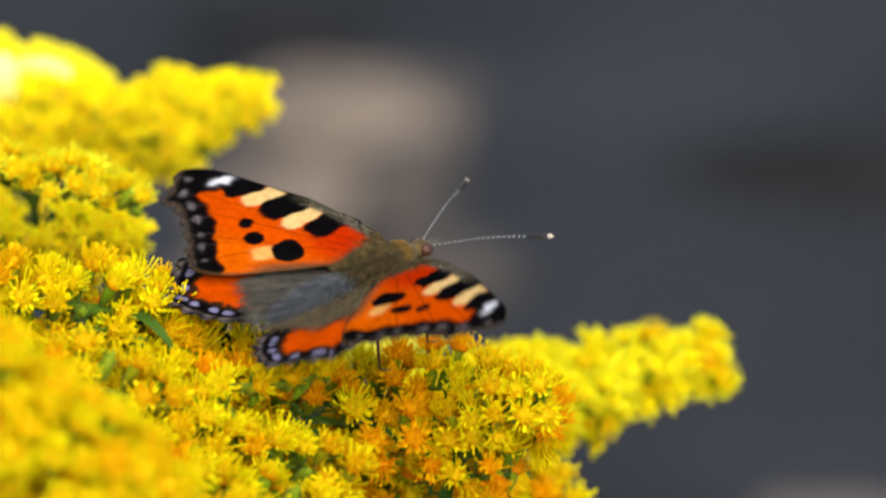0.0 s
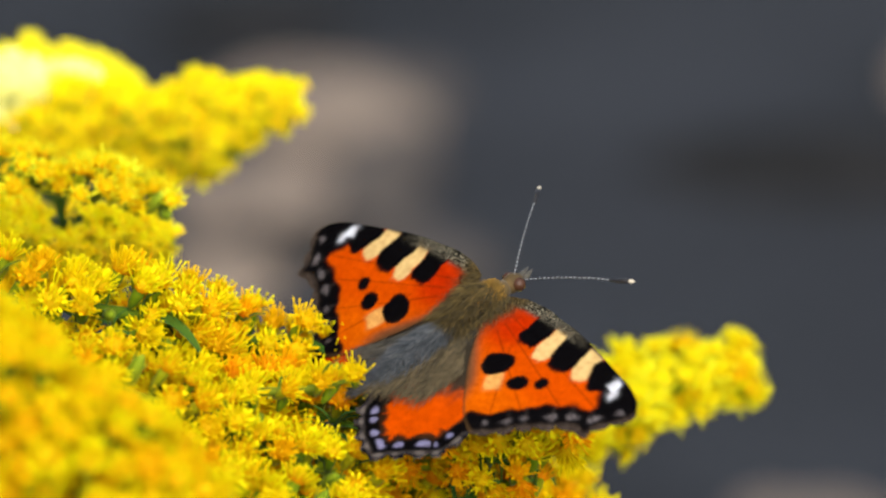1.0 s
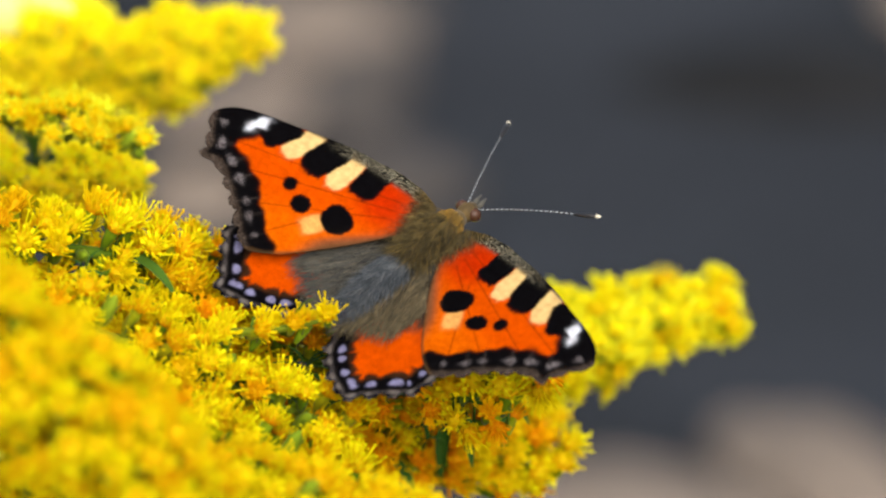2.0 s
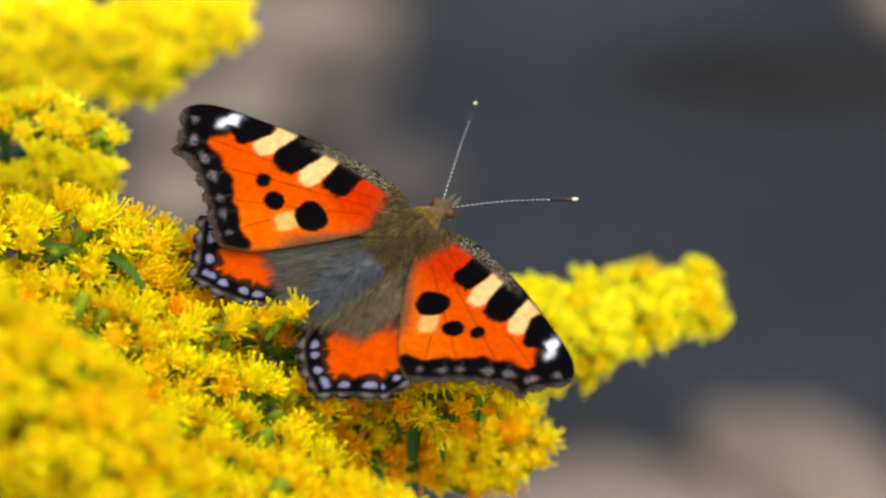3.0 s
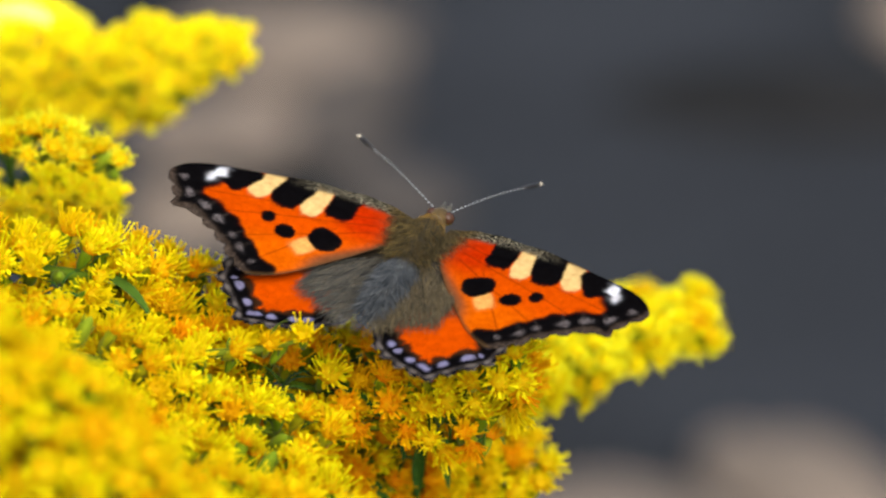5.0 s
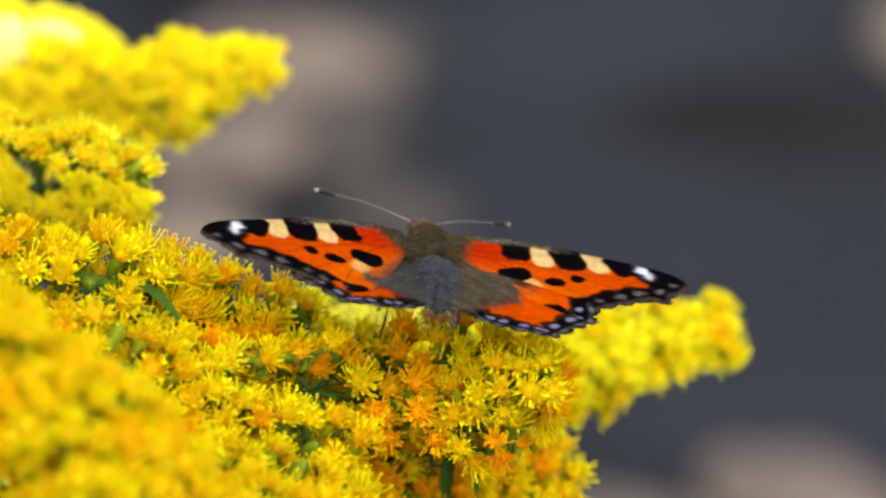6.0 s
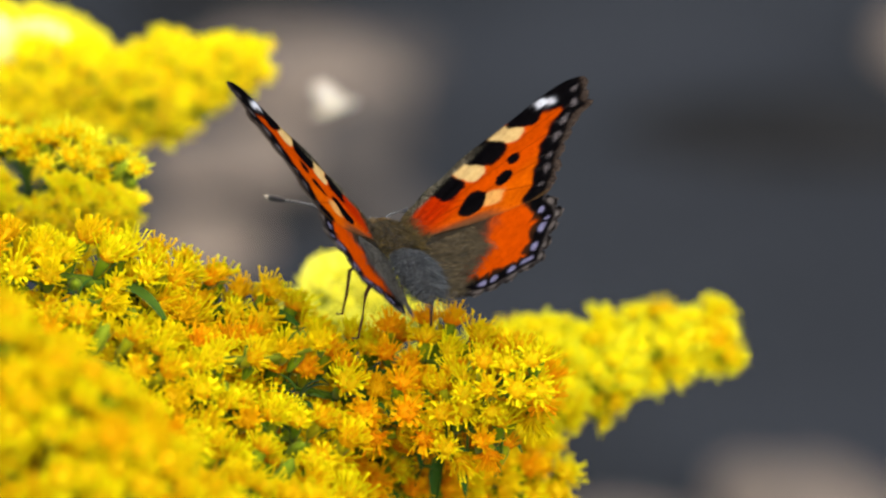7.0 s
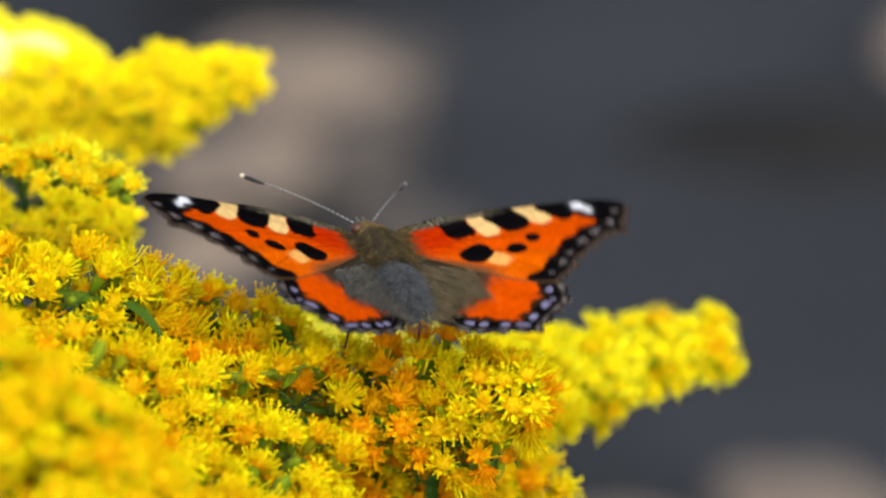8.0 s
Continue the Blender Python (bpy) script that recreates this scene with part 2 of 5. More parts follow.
def stone_material(name, low, high):
    m = material(name, low, 0.95)
    tree = m.node_tree
    tree.nodes["Principled BSDF"].inputs["Specular IOR Level"].default_value = 0.05
    coord = tree.nodes.new("ShaderNodeTexCoord")
    n = node(m, "ShaderNodeTexNoise", Scale=30.0, Detail=6.0)
    link(m, coord.outputs["Object"], n.inputs["Vector"])
    tone = ramp(m, [(0.3, low), (0.7, high)])
    link(m, n.outputs["Fac"], tone.inputs["Fac"])
    link(m, tone.outputs["Color"], tree.nodes["Principled BSDF"].inputs["Base Color"])
    bump = node(m, "ShaderNodeBump", Strength=0.5, Distance=0.003)
    link(m, n.outputs["Fac"], bump.inputs["Height"])
    link(m, bump.outputs["Normal"], tree.nodes["Principled BSDF"].inputs["Normal"])
    return m


GROUND = ground_material()
BEIGE_STONE = stone_material("beige_stone", (0.118, 0.095, 0.077), (0.178, 0.143, 0.115))
MID_STONE = stone_material("greyish_stone", (0.046, 0.041, 0.037), (0.071, 0.062, 0.056))
DARK_STONE = stone_material("dark_stone", (0.0095, 0.0098, 0.0102), (0.016, 0.016, 0.0166))


# ---- mesh helpers ----
def part(name, bm, mats, parent, label=""):
    me = bpy.data.meshes.new(name)
    bm.to_mesh(me)
    bm.free()
    for m in mats if isinstance(mats, (list, tuple)) else [mats]:
        me.materials.append(m)
    for p in me.polygons:
        p.use_smooth = True
    ob = new(name, me)
    ob.parent = parent
    return tagged(ob, label)


def tube(bm, path, radii, sides=8, slot=0, cap=True):
    """A round tube along points, one radius a point."""
    rings = []
    for i, p in enumerate(path):
        p = Vector(p)
        way = (Vector(path[min(i + 1, len(path) - 1)]) - Vector(path[max(i - 1, 0)])).normalized()
        side = way.cross(Vector((0, 0, 1)) if abs(way.z) < 0.9 else Vector((1, 0, 0))).normalized()
        other = way.cross(side)
        rings.append([bm.verts.new(p + (side * math.cos(a) + other * math.sin(a)) * radii[i])
                      for a in (2 * math.pi * k / sides for k in range(sides))])
    for a, b in zip(rings, rings[1:]):
        for k in range(sides):
            bm.faces.new((a[k], a[(k + 1) % sides], b[(k + 1) % sides], b[k])).material_index = slot
    if cap:
        bm.faces.new(rings[0][::-1]).material_index = slot
        bm.faces.new(rings[-1]).material_index = slot


def curve_points(knots, steps):
    """Points along a smooth curve through the knots."""
    pts = [Vector(k) for k in knots]
    pts = [pts[0] * 2 - pts[1]] + pts + [pts[-1] * 2 - pts[-2]]
    out = []
    for i in range(1, len(pts) - 2):
        a, b, c, d = pts[i - 1:i + 3]
        for k in range(steps):
            t = k / steps
            out.append(0.5 * (2 * b + (c - a) * t + (2 * a - 5 * b + 4 * c - d) * t * t + (3 * b - a - 3 * c + d) * t ** 3))
    out.append(pts[-2])
    return out


# ---- ground ----
def ground_thing():
    bm = bmesh.new()
    n, size = 60, 60.0
    grid = [[bm.verts.new((s * size * abs(s) ** 2, q * size * abs(q) ** 2 + 1.5, 0.0)) for s in np.linspace(-1, 1, n)] for q in np.linspace(-1, 1, n)]
    for i in range(n - 1):
        for k in range(n - 1):
            bm.faces.new((grid[i][k], grid[i][k + 1], grid[i + 1][k + 1], grid[i + 1][k]))
    for v in bm.verts:
        v.co.z = 0.004 * (noise.noise(v.co * 6.0) - 0.3) if v.co.length < 6 else -0.001
    return tagged(part("ground", bm, GROUND, None), "dark grey bare gritty ground far below the flowers", "ground", kind="structure")


def stone(u, v, long, deep, high, turn, mat, label, seed):
    """A flattened stone, half sunk in the ground where the line of sight (u, v) meets it."""
    eye = plan(0, 0, -450)
    way = plan(u, v, 0) - eye
    at = eye + way * (-eye.z / way.z)
    bm = bmesh.new()
    bmesh.ops.create_icosphere(bm, subdivisions=4, radius=1.0)
    for p in bm.verts:
        n = noise.noise(p.co * 1.3 + Vector((seed * 7.1, 0, 0))) * 0.25 + noise.noise(p.co * 4 + Vector((0, seed * 3.3, 0))) * 0.08
        p.co *= 1 + n
        p.co = Vector((p.co.x * long / 2, p.co.y * deep / 2, max(p.co.z, -0.4) * high))
    ob = part("stone", bm, mat, None)
    ob.matrix_world = pose(at.x, at.y, high * 0.15, 0, 0, turn)
    return tagged(ob, label, "stone", "stones on the ground")


ground = ground_thing()
PALE = "smooth beige stone lying on the dark ground"
GREYISH = "dull grey-brown stone lying on the dark ground"
DUSK = "dark grey flat stone lying on the ground"
stone(-12.0, 15.2, 0.096, 0.14, 0.018, 14, BEIGE_STONE, PALE, 1)
stone(-17.5, 8, 0.085, 0.09, 0.012, 0, BEIGE_STONE, PALE, 10)
stone(-7.5, 10, 0.050, 0.15, 0.014, -8, MID_STONE, GREYISH, 11)
stone(-7, 17.5, 0.070, 0.08, 0.010, 6, MID_STONE, GREYISH, 12)
stone(-3.5, 3, 0.050, 0.10, 0.008, 25, MID_STONE, GREYISH, 13)
stone(-21, 0.6, 0.060, 0.055, 0.014, 0, BEIGE_STONE, PALE, 2)
stone(33.6, -25, 0.062, 0.12, 0.020, 20, BEIGE_STONE, PALE, 3)
stone(16, -28.5, 0.110, 0.10, 0.018, -15, BEIGE_STONE, PALE, 4)
stone(41.5, 18.5, 0.034, 0.09, 0.012, 0, BEIGE_STONE, PALE, 5)
stone(-15, 3.6, 0.11, 0.030, 0.012, 4, DARK_STONE, DUSK, 6)
stone(32, 11, 0.17, 0.09, 0.014, -6, DARK_STONE, DUSK, 7)
stone(-18, 23, 0.10, 0.05, 0.012, 0, DARK_STONE, DUSK, 9)


# ---- goldenrod ----
def head_mesh(seed, ray_mat, disc_mat, upright=0.0):
    """One flower head, upright on its stalk: green cup, strap-shaped rays, a full tuft of lobed florets and knobbed styles. upright: 0 open, 1 a narrow brush."""
    r = random.Random(seed)
    bm = bmesh.new()
    mm = 0.001
    tube(bm, [(0, 0, -1.9 * mm), (0, 0, -1.3 * mm), (0, 0, -0.5 * mm), (0, 0, 0.1 * mm)], [0.14 * mm, 0.36 * mm, 0.5 * mm, 0.44 * mm], 7, 2)
    rings = []
    for z, w in ((0.1, 0.6), (0.5, 0.74), (0.85, 0.6), (1.05, 0.25)):
        rings.append([bm.verts.new((w * mm * math.cos(k * 0.785), w * mm * math.sin(k * 0.785), z * mm * r.uniform(0.85, 1.1))) for k in range(8)])
    for u, v in zip(rings, rings[1:]):
        for k in range(8):
            bm.faces.new((u[k], u[(k + 1) % 8], v[(k + 1) % 8], v[k])).material_index = 1
    bm.faces.new(rings[-1]).material_index = 1
    count = r.randint(14, 18)
    for k in range(count):
        a = 2 * math.pi * (k + r.uniform(-0.3, 0.3)) / count
        out = Vector((math.cos(a), math.sin(a), 0))
        side = Vector((-math.sin(a), math.cos(a), 0))
        long, wide, lift = r.uniform(0.75, 1.15) * mm, r.uniform(0.085, 0.14) * mm, r.uniform(-0.3, 1.7) * (1 - upright) + r.uniform(0.8, 3.0) * upright
        twist = r.uniform(-0.15, 0.15) * mm
        last = None
        for i, f in enumerate((0.15, 0.5, 0.85, 1.0)):
            p = out * (0.3 * mm + long * f * (1 - 0.42 * upright)) + side * twist * f * f + Vector((0, 0, 0.2 * mm + long * (lift * f - (0.35 + 0.3 * lift) * f * f)))
            w = wide * (0.7, 1.0, 1.2, 0.85)[i]
            row = [bm.verts.new(p - side * w), bm.verts.new(p - Vector((0, 0, 0.05 * mm)) + out * (0.05 * mm if i == 3 else 0)), bm.verts.new(p + side * w)]
            if last:
                for j in (0, 1):
                    bm.faces.new((last[j], last[j + 1], row[j + 1], row[j])).material_index = 0
            last = row
    total = r.randint(36, 42)
    for k in range(total):
        a, lean = k * 2.4 + r.uniform(-0.3, 0.3), 0.05 + (2.2 - 1.2 * upright) * (k + 0.5) / total
        way = Vector((math.cos(a) * lean, math.sin(a) * lean, 1)).normalized()
        root = Vector((math.cos(a), math.sin(a), 0)) * 0.3 * mm * min(1, lean)
        long = r.uniform(0.9, 1.35) * mm * (1 + 0.3 * upright)
        tip = root + way * long
        if k % 2:
            top = tip + (way + Vector((0, 0, 0.3))).normalized() * r.uniform(0.1, 0.35 + 0.5 * upright) * mm
            tube(bm, [root, tip, top - way * 0.16 * mm, top - way * 0.07 * mm, top], [0.05 * mm, 0.055 * mm, 0.06 * mm, 0.105 * mm, 0.06 * mm], 4, 0, False)
        else:
            tube(bm, [root, root + way * long * 0.6, root + way * long * 0.85, tip], [0.07 * mm, 0.085 * mm, 0.12 * mm, 0.09 * mm], 4, 1, False)
    me = bpy.data.meshes.new("flower_head")
    bm.to_mesh(me)
    bm.free()
    for m in (ray_mat, disc_mat, CUP):
        me.materials.append(m)
    for p in me.polygons:
        p.use_smooth = True
    return me


HEADS = [head_mesh(100 + k, RAY, DISC, (0.2, 0.5, 0.7, 0.9)[k % 4]) for k in range(12)]
OLD_HEADS = [head_mesh(150 + k, OLD_RAY, OLD_DISC, (0.5, 0.9)[k % 2]) for k in range(8)]
LEMON_HEADS = [head_mesh(170 + k, LEMON_RAY, RAY, (0.3, 0.6, 0.9)[k % 3]) for k in range(9)]
TIP_HEADS = [head_mesh(190 + k, LEMON_RAY, YOUNG_RAY, (0.1, 0.5)[k % 2]) for k in range(5)] + [head_mesh(195 + k, YOUNG_RAY, DISC, 0.4) for k in range(2)]
YOUNG_HEADS = [head_mesh(180 + k, YOUNG_RAY, DISC, (0.2, 0.6, 0.9)[k % 3]) for k in range(9)]


def plain_head(seed):
    """A light flower head for sprays far out of focus: corners and faces of thin rays and florets over a small cup."""
    r = random.Random(seed)
    bm = bmesh.new()
    for k in range(30):
        a, lean = k * 2.4 + r.uniform(-0.4, 0.4), 0.1 + 1.5 * (k + 0.5) / 30
        way = Vector((math.cos(a) * lean, math.sin(a) * lean, 1)).normalized()
        side = way.cross(Vector((r.uniform(-1, 1), r.uniform(-1, 1), 0.2))).normalized() * r.uniform(0.00013, 0.0002)
        tip = way * r.uniform(0.0011, 0.0019)
        v = [bm.verts.new(q) for q in (-side * 0.5, side * 0.5, tip + side, tip - side)]
        bm.faces.new(v)
    rows = [[bm.verts.new((w * math.cos(k * 1.257), w * math.sin(k * 1.257), z)) for k in range(5)] for w, z in ((0.0002, -0.0018), (0.0005, -0.0008), (0.0006, 0.0002))]
    for p, q in zip(rows, rows[1:]):
        for k in range(5):
            bm.faces.new((p[k], p[(k + 1) % 5], q[(k + 1) % 5], q[k])).material_index = 1
    bm.verts.index_update()
    out = (np.array([v.co[:] for v in bm.verts]), [[v.index for v in f.verts] for f in bm.faces], [f.material_index for f in bm.faces])
    bm.free()
    return out


PLAIN_HEADS = [plain_head(300 + k) for k in range(6)]


def blossoms(heads, origin, mat, parent):
    """All plain heads of one spray as one mesh."""
    spots, faces, slots, at = [], [], [], 0
    for k, (_, tip, face, scale, me, spin) in enumerate(heads):
        co, fs, ms = PLAIN_HEADS[k % len(PLAIN_HEADS)]
        m = np.array((face.to_track_quat("Z", "Y") @ Euler((0, 0, radians(spin))).to_quaternion()).to_matrix())
        spots.append(co @ m.T * scale + np.array(tip - origin))
        faces += [[i + at for i in f] for f in fs]
        slots += ms
        at += len(co)
    me = bpy.data.meshes.new("blossoms")
    me.from_pydata(np.vstack(spots).tolist(), [], faces)
    me.materials.append(mat)
    me.materials.append(CUP)
    me.polygons.foreach_set("material_index", slots)
    ob = new("blossoms", me)
    ob.parent = parent
    return tagged(ob, kind="stuff")


def leaf_mesh(seed, mat):
    r = random.Random(seed)
    bm = bmesh.new()
    last = None
    for i in range(9):
        f = i / 8
        w = 0.0010 * math.sin(math.pi * min(1, f * 0.93 + 0.05)) ** 0.8
        y, z = f * 0.009, 0.0016 * math.sin(f * 2.4) - 0.002 * f * f
        row = [bm.verts.new((-w, y, z + 0.35 * w)), bm.verts.new((-w * 0.5, y, z + 0.1 * w)), bm.verts.new((0, y, z - 0.15 * w)),
               bm.verts.new((w * 0.5, y, z + 0.1 * w)), bm.verts.new((w, y, z + 0.35 * w * r.uniform(0.6, 1.4)))]
        if last:
            for j in range(4):
                bm.faces.new((last[j], last[j + 1], row[j + 1], row[j]))
        last = row
    me = bpy.data.meshes.new("leaf")
    bm.to_mesh(me)
    bm.free()
    me.materials.append(mat)
    for p in me.polygons:
        p.use_smooth = True
    return me


def bud_mesh():
    """A closed head: overlapping green scales round a pale tip."""
    bm = bmesh.new()
    mm = 0.001
    tube(bm, [(0, 0, -1.4 * mm), (0, 0, -1.0 * mm), (0, 0, -0.3 * mm), (0, 0, 0.5 * mm), (0, 0, 1.0 * mm), (0, 0, 1.3 * mm)],
         [0.12 * mm, 0.38 * mm, 0.55 * mm, 0.5 * mm, 0.3 * mm, 0.1 * mm], 9, 2)
    for k in range(10):
        a, z = k * 2.4, (-0.9 + 0.17 * k) * mm
        out, side = Vector((math.cos(a), math.sin(a), 0)), Vector((-math.sin(a), math.cos(a), 0))
        reach = 0.47 * mm
        v = [bm.verts.new(q) for q in (out * reach * 1.1 - side * 0.25 * mm + Vector((0, 0, z)), out * reach * 1.1 + side * 0.25 * mm + Vector((0, 0, z)), out * reach * 1.25 + Vector((0, 0, z + 0.75 * mm)))]
        bm.faces.new(v).material_index = 2
    me = bpy.data.meshes.new("bud")
    bm.to_mesh(me)
    bm.free()
    for m in (RAY, DISC, BUD_GREEN):
        me.materials.append(m)
    for q in me.polygons:
        q.use_smooth = True
    return me


BUD = bud_mesh()
LEAVES = [leaf_mesh(k, LEAF) for k in range(4)]
BRACTS = [leaf_mesh(k, STEM) for k in range(10, 14)]


def share(values, f):
    """The value at the fraction f of a row of even steps."""
    if len(values) == 1:
        return values[0]
    j = min(int(f * (len(values) - 1)), len(values) - 2)
    g = f * (len(values) - 1) - j
    return values[j] * (1 - g) + values[j + 1] * g


def kind_at(r, heads, f, old, fresh):
    """Withered, plain or freshly opened heads, by their shares along a branch."""
    if heads is not HEADS:
        return heads
    if r.random() < share(old, f):
        return OLD_HEADS
    return YOUNG_HEADS if r.random() < share(fresh, f) else HEADS


# Gaps between the side branches where dark leaves show: right, up, half-width, half-height in millimetres.
HOLLOWS = [(-25.9, -8.1, 1.1, 1.1), (-12.9, -13.2, 2.3, 1.6), (-21.8, -20.2, 1.9, 1.7), (-15.4, -20.6, 1.4, 1.3), (-38.3, -17.0, 2.2, 1.8), (-32.8, -4.6, 1.6, 0.7), (-36.5, 4.7, 2.4, 1.3)]


def in_hollow(p):
    d = p - plan(0, 0, -450)
    k = 450 / d.dot(AWAY)
    u, v = d.dot(RIGHT) * k, d.dot(UPWARD) * k
    return any(((u - x) / p_) ** 2 + ((v - y) / q_) ** 2 < 1 for x, y, p_, q_ in HOLLOWS)


def leaf_tuft(plant, u, v, w, count, size, seed):
    """Small dark leaves on a short shoot, spreading like a star."""
    r = random.Random(seed)
    at = plan(u, v, w)
    bm = bmesh.new()
    tube(bm, [(-0.004, 0.003, -0.004), (-0.002, 0.001, -0.002), (0, 0, 0)], [0.0004, 0.0003, 0.0002], 6)
    shoot = part("shoot", bm, STEM, plant)
    shoot.location = at - plant.location
    for k in range(count):
        a = 2.4 * k + r.uniform(-0.3, 0.3)
        way = RIGHT * math.cos(a) + UPWARD * math.sin(a) - AWAY * r.uniform(0.1, 0.6)
        ob = new("leaf", r.choice(LEAVES))
        ob.parent = shoot
        ob.matrix_basis = Matrix.LocRotScale((0, 0, 0), way.to_track_quat("Y", "Z"), (size * r.uniform(0.7, 1.0),) * 3)
    return shoot


def spray(plant, knots, radii, count, seed, heads=HEADS, leaves=0, old=(0.03,), fresh=(0.3,), size=1.0, buds=0.02, spread=1.15, gaps=0.0, bracts=0, joined=None, lobes=0, near=2.05, lift=0.35, hollow=True):
    """A flowering side branch: an arching stem, short stalks and crowded heads, most of them on the upper side."""
    r = random.Random(seed)
    path = curve_points([plan(*k) for k in knots], 10)
    origin = path[0].copy()
    rel = [p - origin for p in path]
    n = len(rel)
    stem = bmesh.new()
    tube(stem, rel, [0.0007 - 0.00055 * i / (n - 1) for i in range(n)], 7)
    placed = []
    for k in range(count):
        for attempt in range(30):
            f = r.random() ** 0.9
            x = f * (n - 1)
            i = min(int(x), n - 2)
            base = rel[i].lerp(rel[i + 1], x - i)
            way = (rel[i + 1] - rel[i]).normalized()
            reach = share(radii, f) / 1000
            if joined:
                reach *= (0.86 + 0.5 * noise.noise(base * 190 + Vector((seed * 3.1, 0, 0)))) * min(1.0, (1 - f) * 7 + 0.12) ** 0.5
            if lobes:
                reach *= 0.8 + 0.25 * abs(math.sin(math.pi * f * lobes))
            side = way.cross(Vector((0, 0, 1))).normalized()
            up = side.cross(way)
            a = r.gauss(lift, spread)
            if abs(a) > 2.7:
                continue
            if noise.noise((base + (up * math.cos(a) + side * math.sin(a)) * reach) * 330 + Vector((0, seed * 5.7, 0))) < gaps - 0.5:
                continue
            out = (up * math.cos(a) + side * math.sin(a)).normalized()
            shell = r.uniform(0.55, 1.0) if r.random() < 0.8 else r.uniform(0.3, 0.6)
            tip = base + out * reach * shell * (1 + (0.55 if joined else 0.25) * noise.noise((base + out * 0.004) * (260 if joined else 160) + Vector((seed, 0, 0)))) + way * reach * 0.25 * shell
            if hollow and in_hollow(tip + origin):
                continue
            if all((tip - q).length > (1.3 if joined else near) / 1000 * size for q in placed):
                break
        else:
            continue
        placed.append(tip)
        face = (out * 1.0 + Vector((0, -0.22, 0.85)) + way * 0.4 + Vector((r.uniform(-1, 1), r.uniform(-1, 1), r.uniform(-1, 1))) * 0.45).normalized()
        scale = size * r.uniform(0.9, 1.25)
        foot = tip - face * 0.0014 * scale
        mid = base.lerp(foot, 0.6) - Vector((0, 0, 0.0004))
        tube(stem, [base, mid, foot], [0.00015, 0.00012, 0.00011], 4, 0, False)
        placed_heads.append((seed, tip + origin, face, scale, BUD if r.random() < buds else r.choice(kind_at(r, heads, f, old, fresh)), r.uniform(0, 360)))
    branch = part("spray", stem, STEM, plant)
    branch.location = origin
    mine = [h for h in placed_heads if h[0] == seed]
    if joined:
        blossoms(mine, origin, joined, branch)
        mine = []
    for _, tip, face, scale, me, spin in mine:
        ob = new("bud" if me is BUD else "flower_head", me)
        ob.parent = branch
        ob.matrix_basis = Matrix.LocRotScale(tip - origin, face.to_track_quat("Z", "Y") @ Euler((0, 0, radians(spin))).to_quaternion(), (scale,) * 3)
    for k in range(leaves):
        f = (k + 0.5) / leaves * (n - 2) * 0.8
        i = int(f)
        way = (rel[i + 1] - rel[i]).normalized()
        ob = new("leaf", r.choice(LEAVES))
        ob.parent = branch
        q = (way + Vector((r.uniform(-0.5, 0.5), r.uniform(-1.0, 0.1), r.uniform(-0.3, 0.5)))).to_track_quat("Y", "Z")
        ob.matrix_basis = Matrix.LocRotScale(rel[i], q, (r.uniform(0.6, 0.95),) * 3)
    for k in range(bracts):
        f = r.random() * (n - 2)
        i = int(f)
        way = (rel[i + 1] - rel[i]).normalized()
        turn = r.gauss(0, 1.3)
        side = way.cross(Vector((0, 0, 1))).normalized()
        out = side.cross(way) * math.cos(turn) + side * math.sin(turn)
        ob = new("bract", r.choice(BRACTS))
        ob.parent = branch
        q = (way * r.uniform(0.1, 0.9) + out).to_track_quat("Y", "Z")
        ob.matrix_basis = Matrix.LocRotScale(rel[i] + out * share(radii, f / n) * 0.0003, q, (r.uniform(0.25, 0.4),) * 3)
    return branch


placed_heads = []


def plant_thing(x, y, top, label):
    """The upright stem of a plant, from the ground to its top."""
    base = tagged(new("goldenrod_plant"), label, "plant", "goldenrod plants")
    base.location = (x, y, 0)
    bm = bmesh.new()
    r = random.Random(int(x * 1e4))
    path = curve_points([(r.uniform(-0.002, 0.002), r.uniform(-0.002, 0.002), z) for z in np.linspace(-0.008, top, 8)], 4)
    tube(bm, path, [0.0026 - 0.0013 * i / (len(path) - 1) for i in range(len(path))], 9)
    part("main_stem", bm, STEM, base)
    return base


plant_a = plant_thing(-0.064, 0.004, 0.66, "goldenrod in full bloom with arching golden-yellow sprays")
plant_b = plant_thing(-0.072, 0.075, 0.66, "taller goldenrod with bright yellow sprays standing behind")


def on(plant, *args, **kw):
    b = spray(plant, *args, **kw)
    b.location = b.location - plant.location
    return b


on(plant_a, [(-63, -5, 0), (-50, -1.5, 1), (-31.5, -2.9, 2), (-21.6, -4.9, 11), (-16.5, -6.5, 12), (-12.8, -8.6, 13), (-9.0, -10.5, 13), (-5.5, -10.9, 11), (-0.6, -10.0, 8), (8.2, -13.5, 6)],
   [3.6, 3.6, 3.5, 3.4, 3.2, 2.9, 3.0, 3.4, 3.6, 3.2], 350, 11, size=1.13, leaves=5, old=(0.0, 0.0, 0.05, 0.1, 0.15, 0.3, 0.55, 0.7, 0.4), fresh=(0.8, 0.5, 0.25), buds=0.03, gaps=0.32, bracts=12)
on(plant_a, [(-63, -12, -6), (-50, -7, -10), (-31.5, -9.9, -10), (-21.6, -13.9, -7), (-15, -16.4, -5), (-9.5, -18.6, -4)],
   [3.4, 3.4, 3.4, 3.3, 2.8], 265, 12, size=1.13, leaves=4, old=(0.04, 0.02, 0.0), fresh=(0.7, 0.8, 0.95), buds=0.02, gaps=0.32, bracts=12)
